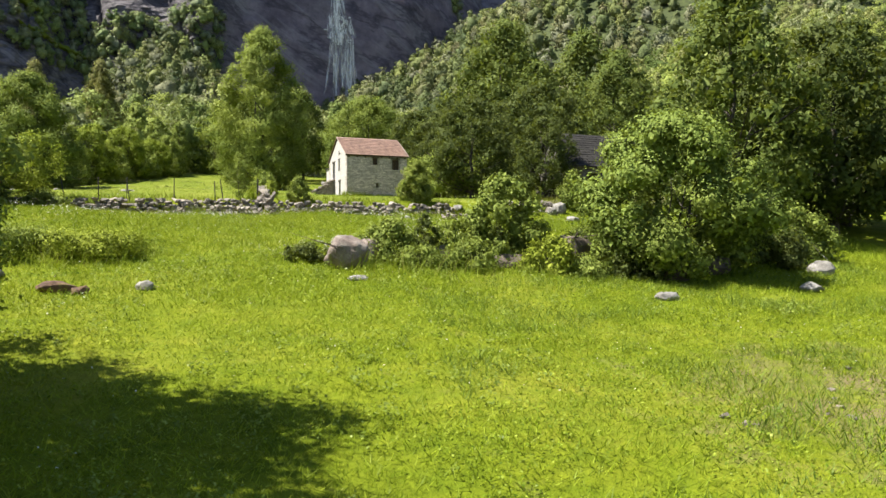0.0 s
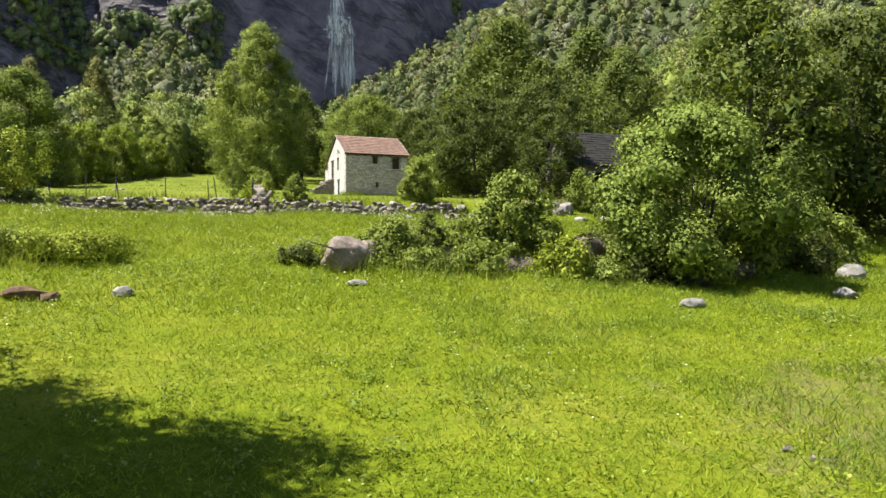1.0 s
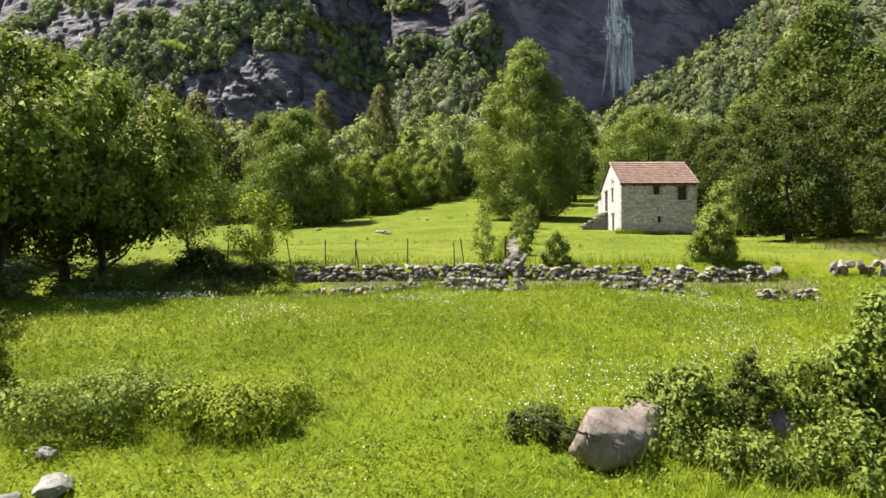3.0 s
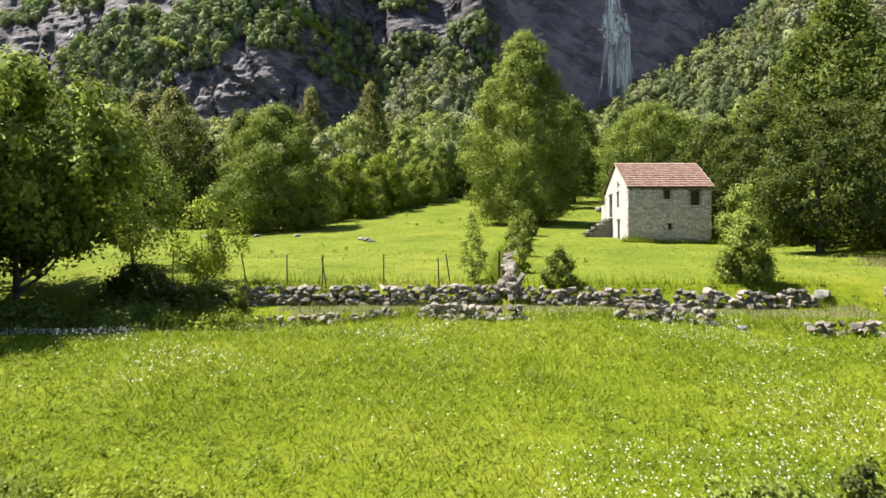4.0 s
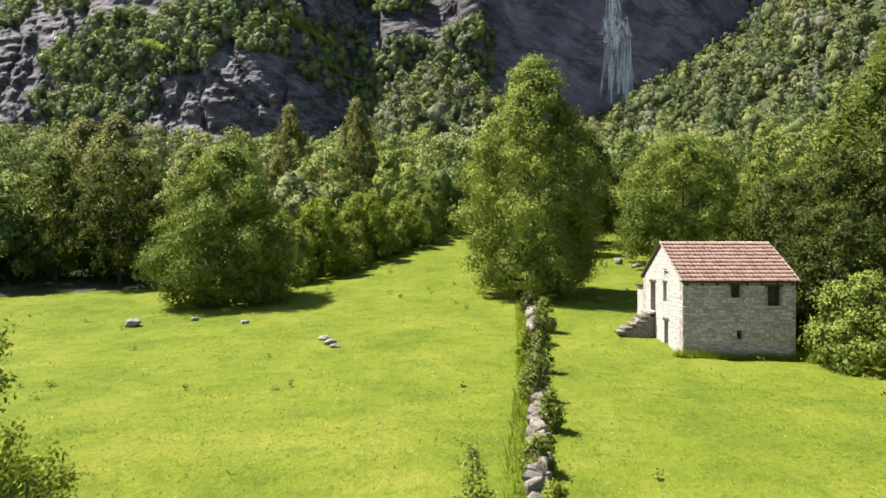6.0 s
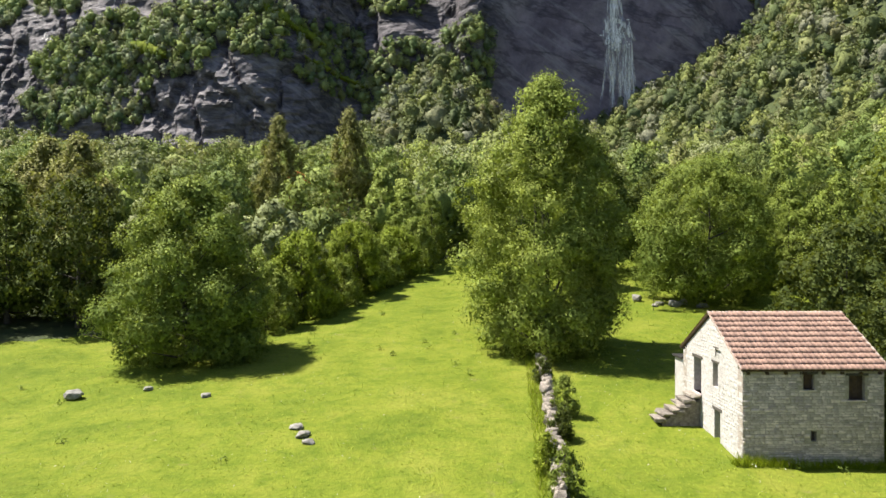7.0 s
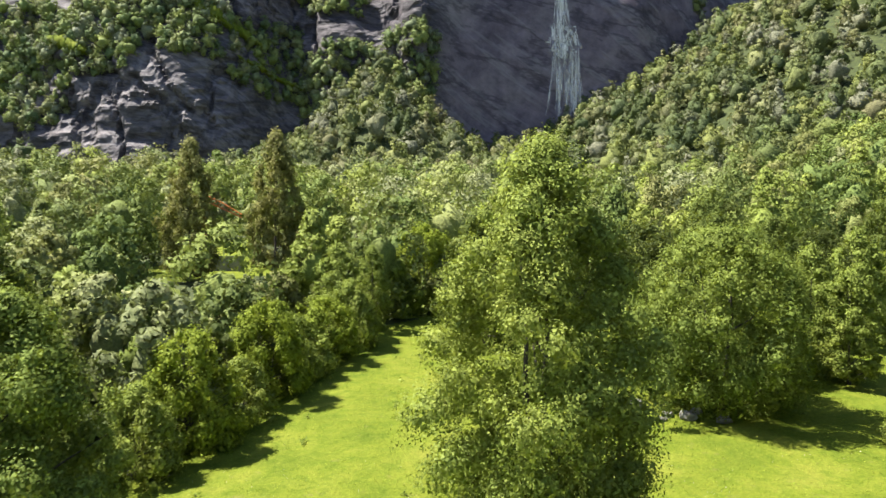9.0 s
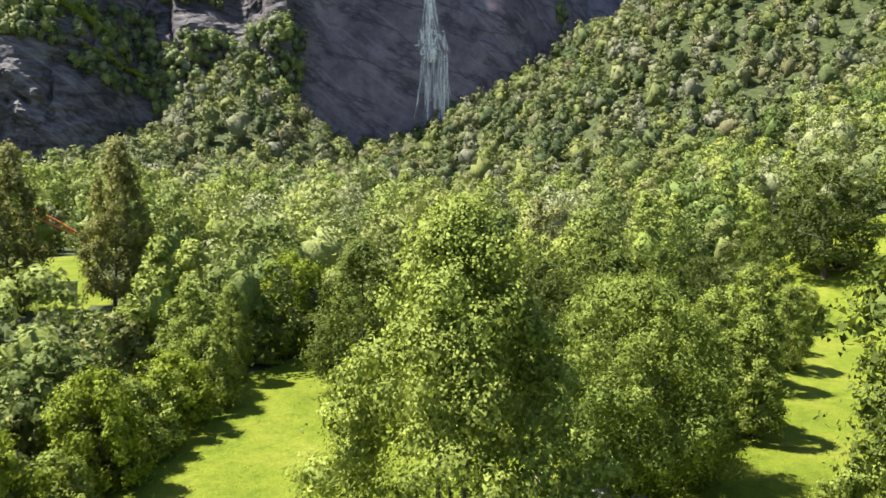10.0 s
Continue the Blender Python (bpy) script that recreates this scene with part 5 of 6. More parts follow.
shrub("small dark bush behind a field wall", -8.7, -22.8, 1.5, 0.7, "egg", 2600, 0.10, M_LEAF, 55)
shrub("thin sapling behind a field wall", -12.2, -21.8, 2.9, 0.55, "tall", 1500, 0.12, M_LEAF, 56, "sapling", 70, 1, 0.2)
for i, (x, y, h, r, n, mt) in enumerate(((-9.9, -16.5, 1.3, 0.8, 1500, M_LEAF), (-8.9, -12.5, 1.6, 0.7, 1500, M_LEAF), (-8.9, -8.5, 2.1, 1.1, 2600, M_LEAF), (-8.0, -3.5, 2.2, 0.9, 2200, M_LEAF), (-8.3, -0.8, 1.9, 0.8, 1900, M_LEAF_YELLOW),
                                         (-7.0, 3.2, 1.7, 0.9, 1900, M_LEAF_DARK), (-6.2, 6.5, 2.3, 1.1, 2600, M_LEAF), (-6.4, 12.5, 1.6, 0.9, 1700, M_LEAF_DARK), (-9.9, -19.6, 1.2, 0.6, 1100, M_LEAF_YELLOW))):
    tagged(shrub("green shrub growing along a low stone wall", x, y, h * 0.9, r * 0.68, "tall", n * 0.7, 0.12, mt, 70 + i), group="shrubs along the dividing wall")
shrub("bright young tree beside a fence", -23.4, -21.6, 3.8, 1.6, "open", 3000, 0.18, M_LEAF_YELLOW, 81, "sapling", 90, 2, 0.7, 0.05)
shrub("dark leafy undergrowth beside a field wall", -25.6, -23.0, 1.9, 1.8, "dome", 3200, 0.15, M_LEAF_DARK, 82)
shrub("dark leafy undergrowth beside a field wall", -22.6, -23.4, 1.3, 1.3, "dome", 2200, 0.13, M_LEAF, 83)
shrub("tall rough green weeds at the field's edge", -24.6, -26.2, 1.1, 2.2, "dome", 4200, 0.12, M_LEAF, 84)
shrub("tall rough green weeds at the field's edge", -21.9, -26.3, 0.75, 1.9, "dome", 2800, 0.11, M_LEAF_YELLOW, 85)
shrub("low green bramble patch in the meadow", -22.0, -42.0, 0.95, 2.2, "dome", 6500, 0.10, M_LEAF, 86, clumps=180)
shrub("low yellow-green bramble patch in the meadow", -19.0, -42.2, 0.8, 1.9, "dome", 5200, 0.10, M_LEAF_YELLOW, 87)
shrub("leafy green bush at the field's edge", -26.6, -41.2, 3.2, 1.6, "round", 4200, 0.17, M_LEAF, 88, clumps=150)
shrub("leafy green bush at the field's edge", -24.2, -46.6, 1.6, 1.4, "dome", 2600, 0.16, M_LEAF_DARK, 89)
shrub("leafy tree beside a fence", -28.4, -16.5, 5.6, 2.3, "open", 5200, 0.22, M_LEAF, 90, "young_tree", 160, 2, 1.0, 0.08)
shrub("upright green bush before an old barn", 9.2, -25.2, 2.7, 1.0, "tall", 3000, 0.16, M_LEAF, 91)
shrub("thin sapling in the upper meadow", 6.6, 34.5, 3.6, 0.8, "open", 900, 0.2, M_LEAF, 92, "sapling", 50, 1, 1.4)
shrub("tall rough green weeds at the field's edge", -28.5, -27.4, 1.3, 2.2, "dome", 4200, 0.13, M_LEAF, 95)
shrub("tall rough green weeds at the field's edge", -31.5, -31.5, 1.3, 2.2, "dome", 3800, 0.13, M_LEAF_GREY, 96)
shrub("young leafy tree beside a larger tree", -20.5, -55.2, 4.7, 1.5, "open", 5200, 0.13, M_LEAF, 97, "young_tree", 120, 2, 1.1, 0.05)
# the tree beside the start of the walk, whose shade falls on the field
shade_tree = make_tree("field_tree", "dark green broadleaf tree at the field's edge", 13.5, 5.7, 3.4, "round", 420, 26000, 0.19, M_LEAF_DARK, 93, 0.26, 1, 0.18)
shade_tree.matrix_basis = pose(-25.6, -57.6, ground_at(-25.6, -57.6) - 0.1)


# ---- crane and river wall in the woods ----
crane = tagged(new("crane"), "orange lattice loader crane among the trees", "crane")
M_ORANGE, nt, b, _ = nodes_of("orange_paint")
ncol = ramp(nt, noise_tex(nt, 2.0, 4), [(0.3, (0.45, 0.12, 0.02)), (0.7, (0.62, 0.2, 0.04))])
nt.links.new(ncol, b.inputs["Base Color"])
b.inputs["Roughness"].default_value = 0.5
A0, A1 = Vector((-39.0, 109, 23.6)), Vector((-33.0, 108, 20.9))
for k, (o1, o2) in enumerate(((Vector((0, 0, 0)), 0.13), (Vector((0, 0, 0.9)), 0.1))):
    v, q = tube([A0 + o1, (A0 + A1) / 2 + o1, A1 + o1 * 0.5], [o2] * 3, 5)
    from_mesh("chord", mesh_of("chord", v, q), M_ORANGE, crane)
for i in range(9):
    p0, p1 = A0.lerp(A1, i / 9), A0.lerp(A1, (i + 1) / 9) + Vector((0, 0, 0.9 * (1 - 0.5 * (i + 1) / 9)))
    v, q = tube([p0, (p0 + p1) / 2, p1], [0.06] * 3, 4)
    from_mesh("brace", mesh_of("brace", v, q), M_ORANGE, crane)
v, q = tube([(-38.6, 109, ground_at(-38.6, 109) - 0.5), (-38.6, 109, 20), (-38.8, 109, 24.4)], [0.25, 0.22, 0.18], 8)
from_mesh("mast", mesh_of("mast", v, q), M_ORANGE, crane)
M_CONC = stone_material("concrete", [(0.3, (0.218, 0.218, 0.224)), (0.7, (0.32, 0.32, 0.326))], 0.8, 0.0)
bm = bmesh.new()
zc = ground_at(-34, 101)
box(bm, -38.2, -31.6, 101.0, 101.5, zc - 1, zc + 2.1)
box(bm, -38.3, -31.5, 100.9, 101.6, zc + 2.1, zc + 2.25)
tagged(part("concrete_wall", bm, M_CONC), "pale grey concrete retaining wall among trees", "wall")


# ---- the gravel lane with two parked cars beyond the trees ----
M_GRAVEL = stone_material("pinkish_gravel", [(0.3, (0.192, 0.16, 0.141)), (0.55, (0.269, 0.23, 0.205)), (0.75, (0.333, 0.294, 0.269))], 2.0, 0.0)
lx = np.arange(22, 62, 1.0)
lv, lq = [], []
for i, x in enumerate(lx):
    for y in (-24.6 + 0.4 * math.sin(x / 4), -23.0, -21.4, -19.8 + 0.4 * math.sin(x / 5)):
        lv.append((x, y, ground_at(x, y) + 0.06))
for i in range(len(lx) - 1):
    for j in range(3):
        lq.append((i * 4 + j, i * 4 + 4 + j, i * 4 + 5 + j, i * 4 + 1 + j))
tagged(from_mesh("road", mesh_of("road", lv, lq, smooth=True), M_GRAVEL), "pinkish gravel lane behind the trees", "road", kind="structure")


def paint(name, colour):
    m, nt, b, _ = nodes_of(name)
    nt.links.new(ramp(nt, noise_tex(nt, 3.0, 3), [(0.3, tuple(c * 0.9 for c in colour)), (0.7, colour)]), b.inputs["Base Color"])
    b.inputs["Roughness"].default_value, b.inputs["Coat Weight"].default_value = 0.35, 0.6
    return m


M_TYRE, M_RIM = paint("tyre_rubber", (0.03, 0.03, 0.03)), paint("wheel_alloy", (0.45, 0.45, 0.46))
M_GLASS, nt, b, _ = nodes_of("car_glass")
b.inputs["Base Color"].default_value, b.inputs["Roughness"].default_value = (0.03, 0.035, 0.04, 1), 0.05
M_LAMP = paint("lamp_lens", (0.6, 0.6, 0.58))


def shell(profile, half, inset):
    """A body from a side outline of x and z, narrowing towards its top."""
    bm = bmesh.new()
    top = max(z for _, z in profile)
    rows = [[bm.verts.new((x, s * (half - inset * max(0, z - 0.8) / max(0.01, top - 0.8)), z)) for x, z in profile] for s in (-1, 1)]
    n = len(profile)
    bm.faces.new(rows[0])
    bm.faces.new(rows[1][::-1])
    for i in range(n):
        j = (i + 1) % n
        bm.faces.new((rows[0][i], rows[1][i], rows[1][j], rows[0][j]))
    bmesh.ops.recalc_face_normals(bm, faces=bm.faces)
    bmesh.ops.bevel(bm, geom=bm.edges[:], offset=0.04, segments=2, affect='EDGES')
    return bm


def car(label, x, y, turn, mat):
    root = tagged(new("parked_car"), label, "car")
    part("body", shell([(-1.95, 0.28), (1.95, 0.28), (2.0, 0.62), (1.8, 0.8), (0.95, 0.92), (-1.75, 0.96), (-1.98, 0.85)], 0.86, 0.03), mat, root)
    part("cabin_glass", shell([(0.95, 0.9), (0.3, 1.36), (-1.2, 1.38), (-1.78, 0.93)], 0.80, 0.14), M_GLASS, root, "dark car windows")
    bm = bmesh.new()
    box(bm, -1.25, 0.34, -0.64, 0.64, 1.37, 1.43)
    bmesh.ops.bevel(bm, geom=bm.edges[:], offset=0.025, segments=2, affect='EDGES')
    part("roof", bm, mat, root)
    for px in (-1.2, 1.25):
        for s in (-1, 1):
            wheel = new("wheel")
            wheel.parent = root
            wheel.matrix_basis = pose(px, s * 0.78, 0.31)
            v, q = tube([(0, -0.1, 0), (0, -0.09, 0), (0, 0.09, 0), (0, 0.1, 0)], [0.24, 0.31, 0.31, 0.24], 18)
            from_mesh("tyre", mesh_of("tyre", v, q, smooth=True), M_TYRE, wheel)
            v, q = tube([(0, -0.105, 0), (0, -0.1, 0), (0, 0.1, 0), (0, 0.105, 0)], [0.02, 0.22, 0.22, 0.02], 14)
            from_mesh("rim", mesh_of("rim", v, q, smooth=True), M_RIM, wheel)
    for s in (-1, 1):
        bm = bmesh.new()
        box(bm, 1.86, 2.005, s * 0.68 - 0.14, s * 0.68 + 0.14, 0.58, 0.72)
        part("headlight", bm, M_LAMP, root)
    root.matrix_basis = pose(x, y, ground_at(x, y) + 0.05, 0, 0, turn)


car("pale silver car parked on a gravel lane", 26.6, -21.6, 172, paint("silver_paint", (0.62, 0.65, 0.70)))
car("dark red car parked on a gravel lane", 31.4, -21.3, 8, paint("red_paint", (0.30, 0.03, 0.03)))


# ---- grass, weeds and flowers ----
def blades(name, label, n, xr, yr, hmin, hmax, width, mat, seed, keep, lean=0.35, patchy=0.0):
    rng = np.random.default_rng(seed)
    x, y = rng.uniform(*xr, n), rng.uniform(*yr, n)
    ok = keep(x, y) & (rng.random(n) < 1 - patchy + patchy * 2 * (fbm(x / 3, y / 3, 3, 5) - 0.2))
    x, y = x[ok], y[ok]
    n = len(x)
    z = land(x, y)
    h = rng.uniform(hmin, hmax, n) * (0.6 + 0.8 * fbm(x / 2.2, y / 2.2, 2, 4))
    a = rng.random(n) * 6.28
    w = width * rng.uniform(0.6, 1.4, n)
    p = np.stack([x, y, z - 0.02], 1)
    side = np.stack([np.cos(a), np.sin(a), np.zeros(n)], 1) * (w / 2)[:, None]
    tip = np.stack([rng.normal(0, lean, n) * h, rng.normal(0, lean, n) * h, h], 1)
    v = np.stack([p - side, p + side, p + tip], 1).reshape(-1, 3)
    me = mesh_of(name, v, tris=np.arange(3 * n).reshape(-1, 3))
    return tagged(from_mesh(name, me, mat), label, "grass", kind="stuff")


def grassy(x, y):
    return is_meadow(x, y) & ~dry_strip(x, y) & ~((x > -0.4) & (x < 6.4) & (y > -0.3) & (y < 9))


def dry_ok(x, y):
    return dry_strip(x, y)


blades("grass_near", "short bright green meadow grass", 250000, (-34, 18), (-67, -50), 0.05, 0.17, 0.02, M_GRASS, 1, grassy, 1.0, 0.35)
blades("grass_field", "bright green meadow grass", 200000, (-33, 20), (-50, -24.6), 0.09, 0.26, 0.028, M_GRASS, 2, grassy, 0.9, 0.25)
def damp(x, y):
    return (fbm(x / 3.1 + 9, y / 2.1, 3, 2) > 0.52) & (x > -13 + 0.25 * (y + 60)) & grassy(x, y)


blades("coarse_grass", "darker tufts of coarse grass in damp patches of the field", 60000, (-14, 14), (-62, -44), 0.12, 0.3, 0.022, M_SEDGE, 21, damp, 0.6, 0.5)
blades("grass_upper", "bright green grass of the upper meadow", 130000, (-60, 40), (-23, 72), 0.045, 0.11, 0.06, M_GRASS_PALE, 3, grassy, 1.4, 0.5)
blades("lane_grass", "thin green grass in a trodden lane", 26000, (-22, 26), (-29, -13), 0.05, 0.16, 0.025, M_GRASS, 24, dry_ok, 0.9, 0.6)
blades("dry_grass", "dry yellowish grass along a lane", 22000, (-22, 26), (-29, -13), 0.12, 0.4, 0.03, M_DRYBLADE, 4, dry_ok, 0.4)


def wall_foot(x, y):
    off = y - np.interp(x, WALL_X, WALL_Y)
    low = y - np.interp(x, (-21, -14.4, -4.2, 0.6), (-25.3, -25.7, -28.0, -29.3))
    div = x - np.interp(y, (-21.8, -11, 1.6, 17.8), (-10.9, -9.4, -7.7, -6.0))
    return ((x > -26) & (x < 1.5) & (off > -0.75) & (off < 0.7)) | ((x > -21) & (x < 0.8) & (abs(low) < 0.6)) | ((y > -22) & (y < 18) & (abs(div) < 0.75))


def house_foot(x, y):
    return ((x > -0.5) & (x < 9.5) & (y > -0.5) & (y < 0.0)) | ((x > 6.0) & (x < 11) & (y > -1.5) & (y < 5))


blades("wall_grass", "long rough grass along the foot of stone walls", 105000, (-26, 2), (-30, 18), 0.2, 0.6, 0.028, M_GRASS, 11, wall_foot, 0.35, 0.3)
blades("wall_grass", "dry brown stalks along the foot of stone walls", 40000, (-26, 2), (-30, 18), 0.2, 0.55, 0.022, M_DRYBLADE, 12, wall_foot, 0.35, 0.8)
def bramble(x, y):
    return (((x + 21) / 4.2) ** 2 + ((y + 42.3) / 2.3) ** 2 < 1) | (((x + 24) / 4) ** 2 + ((y + 27) / 1.8) ** 2 < 1) | (((x + 5) / 7) ** 2 + ((y + 45) / 2.4) ** 2 < 1)


blades("rough_grass", "long pale rough grass among brambles and boulders", 26000, (-28, 3), (-48, -25), 0.3, 0.85, 0.022, M_GRASS_PALE, 14, bramble, 0.4, 0.6)
blades("rough_grass", "dry stalks among brambles and boulders", 7000, (-28, 3), (-48, -25), 0.3, 0.95, 0.018, M_DRYBLADE, 15, bramble, 0.35, 0.6)
blades("house_grass", "long uncut grass beside a stone house", 60000, (-1, 11), (-2, 6), 0.2, 0.55, 0.03, M_GRASS, 13, house_foot, 0.35, 0.3)


def weeds(name, label, n, xr, yr, leaf, mat, seed, keep):
    """Low broad-leaved plants in loose patches."""
    rng = np.random.default_rng(seed)
    x, y = rng.uniform(*xr, n), rng.uniform(*yr, n)
    ok = keep(x, y) & (fbm(x / 4, y / 4, 3, 1) > 0.5)
    x, y = x[ok], y[ok]
    k = 26
    ids = np.repeat(np.arange(len(x)), k)
    a, r = rng.random(len(ids)) * 6.28, rng.random(len(ids)) ** 0.6 * rng.uniform(0.12, 0.34, len(x))[ids]
    px, py = x[ids] + r * np.cos(a), y[ids] + r * np.sin(a)
    pos = np.stack([px, py, land(px, py) + rng.uniform(0.04, 0.3, len(ids))], 1)
    v, q = leaves(rng, pos, np.stack([np.cos(a) * 0.5, np.sin(a) * 0.5, np.ones(len(ids))], 1), leaf, 0.5)
    return tagged(from_mesh(name, mesh_of(name, v, q), mat), label, "plants", kind="stuff")


weeds("weeds", "dark green broad-leaved weeds in the grass", 1500, (-28, 10), (-66, -26), 0.07, M_LEAF, 7, grassy)
weeds("weeds", "green broad-leaved weeds in the upper meadow", 160, (-45, 30), (-22, 60), 0.14, M_LEAF, 8, grassy)


weeds("weeds", "green nettles and weeds along the foot of stone walls", 1500, (-26, 2), (-30, 18), 0.085, M_LEAF, 9, wall_foot)


def ground_leaves(n, xr, yr, size, seed):
    """Clover and other small flat leaves between the blades."""
    rng = np.random.default_rng(seed)
    x, y = rng.uniform(*xr, n), rng.uniform(*yr, n)
    ok = grassy(x, y) & (fbm(x / 1.3, y / 1.3, 3, 3) > 0.44)
    x, y = x[ok], y[ok]
    pos = np.stack([x, y, land(x, y) + rng.uniform(0.04, 0.16, len(x))], 1)
    v, q = leaves(rng, pos, np.tile((0.0, 0.0, 1.0), (len(x), 1)), size, 0.55)
    return tagged(from_mesh("clover", mesh_of("clover", v, q), M_CLOVER), "small clover leaves among the meadow grass", "plants", kind="stuff")


M_CLOVER = leaf_material("clover", (0.064, 0.109, 0.0128), (0.16, 0.211, 0.0224), (0.32, 0.358, 0.0832), 0.35, 0.4)
ground_leaves(76000, (-30, 16), (-66, -48), 0.055, 31)
ground_leaves(36000, (-28, 12), (-48, -27), 0.08, 32)


def flowers(n, xr, yr, size, height, seed, keep, thresh):
    rng = np.random.default_rng(seed)
    x, y = rng.uniform(*xr, n), rng.uniform(*yr, n)
    ok = keep(x, y) & (fbm(x / 5, y / 5, 3, 6) > thresh)
    x, y = x[ok], y[ok]
    pos = np.stack([x, y, land(x, y) + rng.uniform(0.6, 1.1, len(x)) * height], 1)
    v, q = leaves(rng, pos, np.tile((0.0, 0.0, 1.0), (len(x), 1)), size, 0.35)
    return tagged(from_mesh("wild_flowers", mesh_of("wild_flowers", v, q), M_FLOWER), "small white meadow flowers", "flowers", kind="stuff")


flowers(26000, (-28, 8), (-43, -26.5), 0.05, 0.34, 1, grassy, 0.6)
flowers(2500, (-28, 8), (-42, -26.5), 0.05, 0.3, 5, grassy, 0.4)
flowers(1600, (-28, 6), (-66, -42), 0.04, 0.2, 2, grassy, 0.5)
flowers(2600, (-30, 20), (-22, 30), 0.055, 0.22, 3, grassy, 0.5)

r2 = random.Random(12)
for i in range(26):
    x, y = -4.5 + r2.gauss(0, 2.6), -60.2 + r2.gauss(0, 2.0)
    s = r2.uniform(0.06, 0.16)
    ob = new("loose_stone", r2.choice(STONES))
    ob.matrix_basis = pose(x, y, ground_at(x, y) + s * 0.12, r2.uniform(-20, 20), r2.uniform(-20, 20), r2.uniform(0, 360)) @ Matrix.Diagonal((s * 1.3, s, s * 0.7, 1))
    tagged(ob, "small pale stone on bare trodden ground", "stone", "loose stones on bare ground")

# ---- roof tiles and wall stones of the house ----
rows_n, cols_n = 11, 26
pitch_len = math.hypot(RIDGE_Y + 0.16, RIDGE + 0.12 - EAVE)
tw = (W + 0.26) / cols_n


def tile_mesh(length):
    """A fluted clay tile with a thick lower lip; x across, y up the slope."""
    prof = [(0, 0.0), (0.14, 0.014), (0.3, 0.018), (0.46, 0.01), (0.6, 0.0), (0.8, 0.0), (0.9, 0.012), (1.0, 0.012)]
    v, q = [], []
    for yy, lift in ((0.0, 0.062), (0.0, 0.02), (length, 0.0)):
        for u, h in prof:
            v.append((u * tw, yy, lift + (h if not (yy == 0 and lift < 0.05) else h - 0.0)))
    n = len(prof)
    for i in range(n - 1):
        q.append((n + i, n + i + 1, i + 1, i))
        q.append((i, i + 1, 2 * n + i + 1, 2 * n + i))
    me = mesh_of("tile", v, q)
    me.materials.append(M_TILE)
    return me


TILE = tile_mesh(pitch_len / rows_n * 1.12)
up_angle = math.degrees(math.atan2(RIDGE + 0.12 - EAVE, RIDGE_Y + 0.16))
front_roof = new("roof")
front_roof.parent = house
tagged(front_roof, "faded red clay tiles")
r2 = random.Random(4)
for r in range(rows_n):
    f = r / rows_n
    for c in range(cols_n):
        ob = new("tile", TILE)
        ob.parent = front_roof
        ob.matrix_basis = pose(-0.12 + c * tw + r2.uniform(-0.006, 0.006), -0.2 + (RIDGE_Y + 0.16) * f, EAVE + 0.06 + (RIDGE + 0.12 - EAVE) * f + 0.012 * r2.random(), up_angle + r2.uniform(-1, 1), 0, r2.uniform(-1, 1))
# back slope, one mesh
pieces = []
tv = np.array([v.co[:] for v in TILE.vertices])
tq = np.array([p.vertices[:] for p in TILE.polygons])
for r in range(rows_n):
    for c in range(cols_n):
        m = pose(W + 0.14 - c * tw, D + 0.24 - (D + 0.2 - RIDGE_Y) * r / rows_n, EAVE + 0.03 + (RIDGE + 0.12 - EAVE) * r / rows_n, up_angle, 0, 180)
        m = Matrix.Translation(m.translation) @ Matrix.Rotation(math.pi, 4, 'Z') @ Matrix.Rotation(radians(up_angle), 4, 'X')
        pieces.append(((np.array(m.to_3x3()) @ tv.T).T + np.array(m.translation), tq))
from_mesh("back_roof", joined("back_roof", pieces), M_TILE, house)["kind"] = "stuff"
v, q = [], []
n_r = 15
for i in range(n_r):
    x0, x1 = -0.14 + i * (W + 0.3) / n_r, -0.14 + (i + 1.06) * (W + 0.3) / n_r
    vv, qq = [], []
    for xx, rr in ((x0, 0.13), (x1, 0.11)):
        for k in range(7):
            a = math.pi * k / 6
            vv.append((xx, RIDGE_Y + rr * math.cos(a), RIDGE + 0.12 + rr * 0.8 * math.sin(a)))
    for k in range(6):
        qq.append((k, k + 1, k + 8, k + 7))
    from_mesh("ridge_tile", mesh_of("ridge_tile", vv, qq, smooth=True), M_RIDGE, house)


for vx in (-0.15, W + 0.09):
    bm = bmesh.new()
    low_y, low_z, top_y, top_z = -0.2, EAVE + 0.06, RIDGE_Y - 0.02, RIDGE + 0.16
    n_v = 14
    for i in range(n_v):
        f0, f1 = i / n_v, (i + 1) / n_v
        j = r2.uniform(-0.012, 0.012)
        vs = box(bm, vx + j, vx + 0.09 + j, 0, 1, 0, 0.07 + j)
        for v in vs:
            f = f0 if v.co.y < 0.5 else f1
            v.co = Vector((v.co.x, low_y + (top_y - low_y) * f, v.co.z + low_z + (top_z - low_z) * f))
    part("verge_mortar", bm, M_RIDGE, house, "pale mortar along the roof's edge")


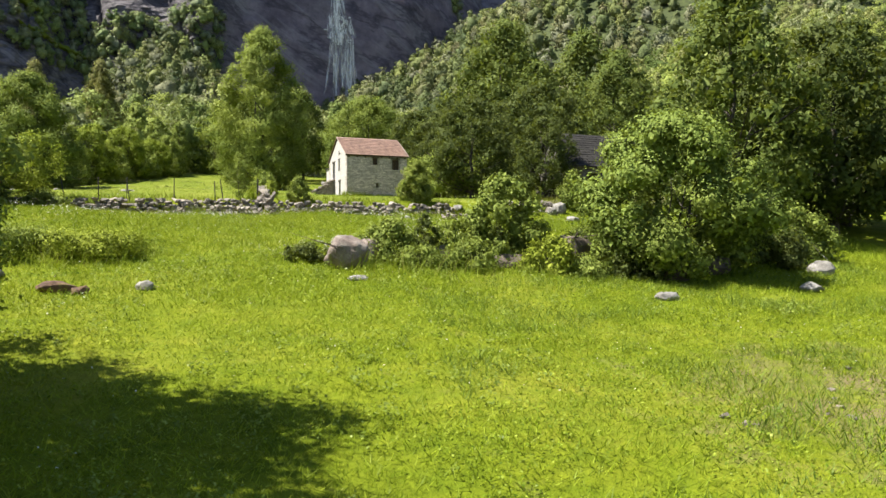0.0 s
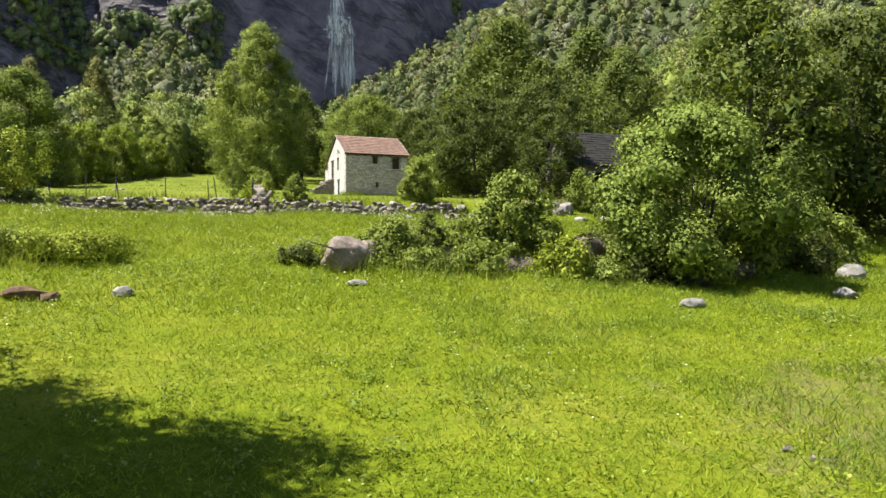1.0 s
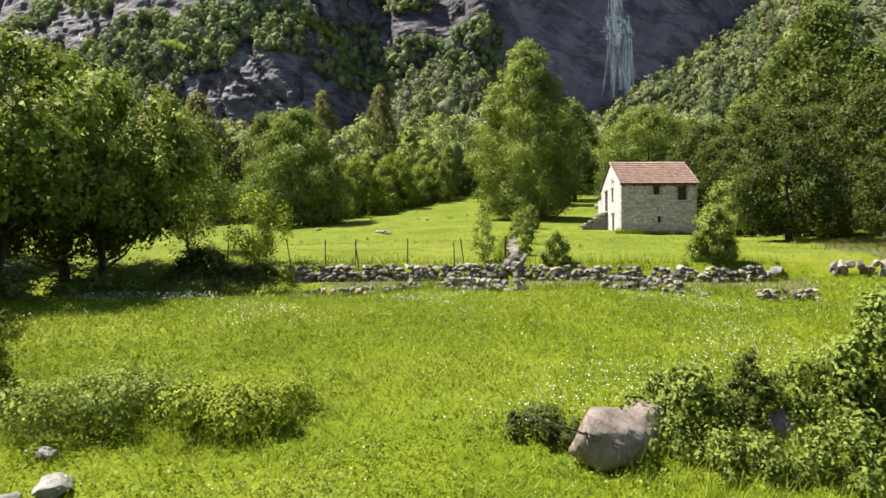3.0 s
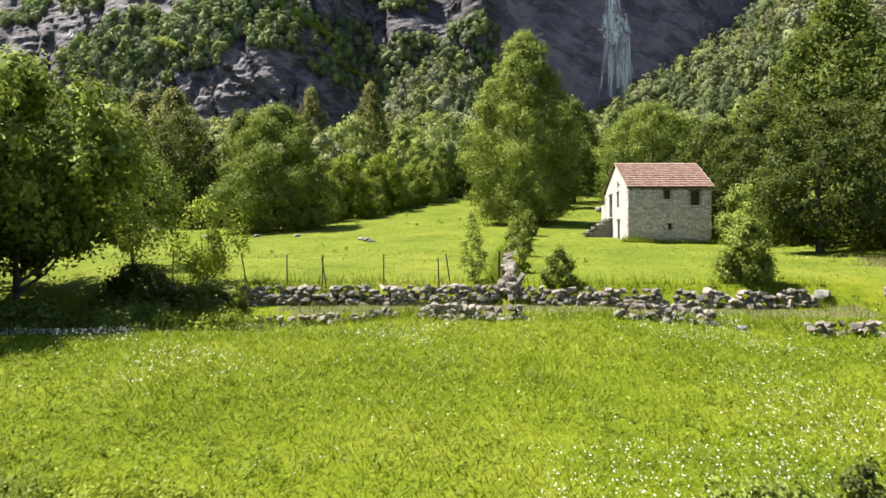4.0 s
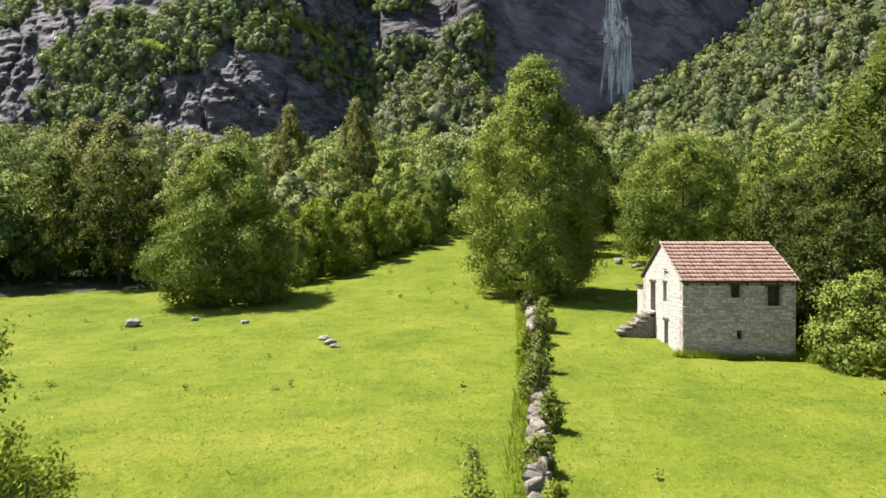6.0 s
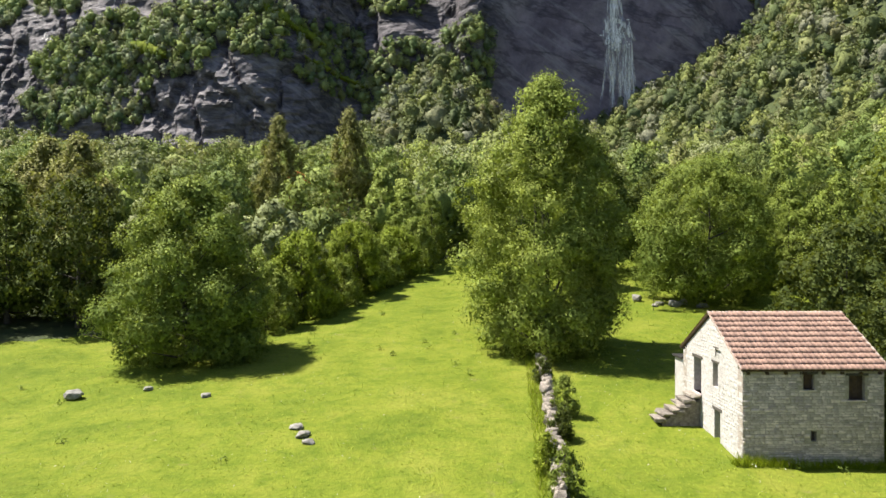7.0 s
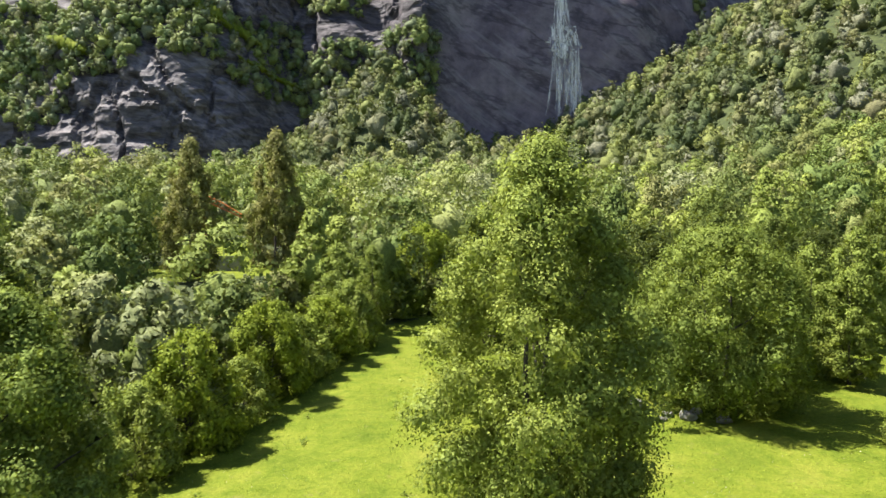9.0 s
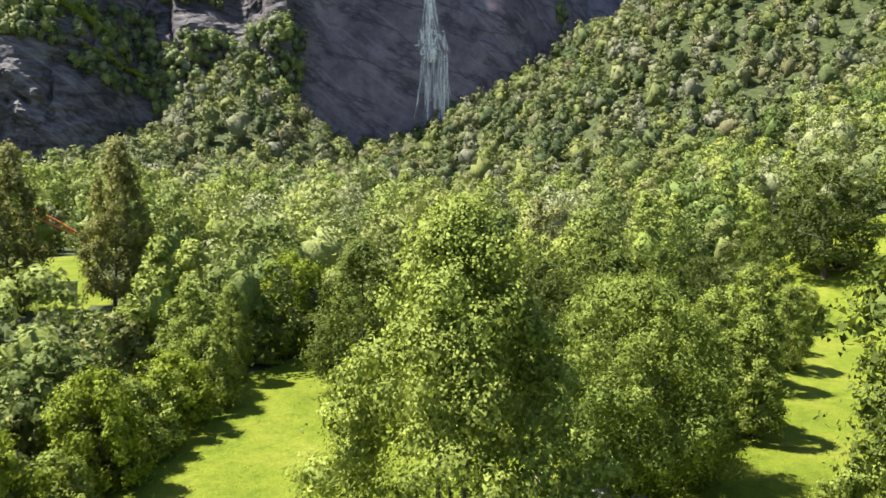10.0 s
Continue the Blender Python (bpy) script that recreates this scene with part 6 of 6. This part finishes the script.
def face_stones(wall, to_world, length, zmin, top, openings, parts_at, mat, seed, low, high, proud=0.04, bare=0.0):
    """Rubble courses on a wall: single stones inside parts_at, the rest one mesh."""
    r3 = random.Random(seed)
    rest = []
    count = 0
    z = zmin
    while z < top(length / 2):
        h = r3.uniform(low, high)
        s = r3.uniform(-0.1, 0.0)
        while s < length:
            w = r3.uniform(0.13, 0.42)
            a, c = max(s, 0.0), min(s + w, length)
            s += w
            z0, z1 = z + r3.uniform(0.004, 0.016), z + h - r3.uniform(0.004, 0.016)
            if c - a < 0.06 or z1 > min(top(a), top(c)) - 0.02:
                continue
            if any(a < o[1] + 0.02 and c > o[0] - 0.02 and z0 < o[3] + 0.02 and z1 > o[2] - 0.02 for o in openings):
                continue
            if r3.random() < bare:
                continue
            d = r3.uniform(0.2, 1.0) * proud
            b0, e = 0.012, 0.022
            j = [r3.uniform(-0.012, 0.012) for _ in range(8)]
            a2, c2 = a + b0, c - b0
            low4 = [(a2 + j[0], 0.0, z0), (c2 + j[1], 0.0, z0 + j[6]), (c2 + j[2], 0.0, z1), (a2 + j[3], 0.0, z1 + j[7])]
            top4 = [(a2 + e + j[0], -d, z0 + e), (c2 - e + j[1], -d + j[4] * 0.4, z0 + e), (c2 - e + j[2], -d, z1 - e), (a2 + e + j[3], -d + j[5] * 0.4, z1 - e)]
            vv = [to_world(*p) for p in low4 + top4]
            qq = [(4, 5, 6, 7), (0, 1, 5, 4), (1, 2, 6, 5), (2, 3, 7, 6), (3, 0, 4, 7)]
            if parts_at(s, z) and count < 300:
                count += 1
                ob = from_mesh("wall_stone", mesh_of("wall_stone", vv, qq), mat, wall)
            else:
                rest.append((vv, qq))
        z += h
    if rest:
        ob = from_mesh("rubble_facing", joined("rubble_facing", rest), mat, wall)
        ob["kind"] = "stuff"


fw = [o for o in house.children if o.name.startswith("front_wall")][0]
gw2 = [o for o in house.children if o.name.startswith("gable_wall") and o.get("label")][0]
face_stones(fw, lambda s, d, z: (s, d, z), W, 0.1, lambda s: EAVE, front_open, lambda s, z: 1.0 < z < 3.4, M_WALLSTONE, 1, 0.075, 0.16)
face_stones(gw2, lambda s, d, z: (d, s, z), D, 0.1, slope, gable_open, lambda s, z: False, M_LIME, 2, 0.10, 0.26, 0.016, 0.45)
bf = [o for o in barn.children if o.name.startswith("front_wall")][0]
face_stones(bf, lambda s, d, z: (BX + s, BY + d, BZ + z), BL, 0.0, lambda s: BE - BZ, barn_open, lambda s, z: False, M_BARN, 3, 0.12, 0.22)
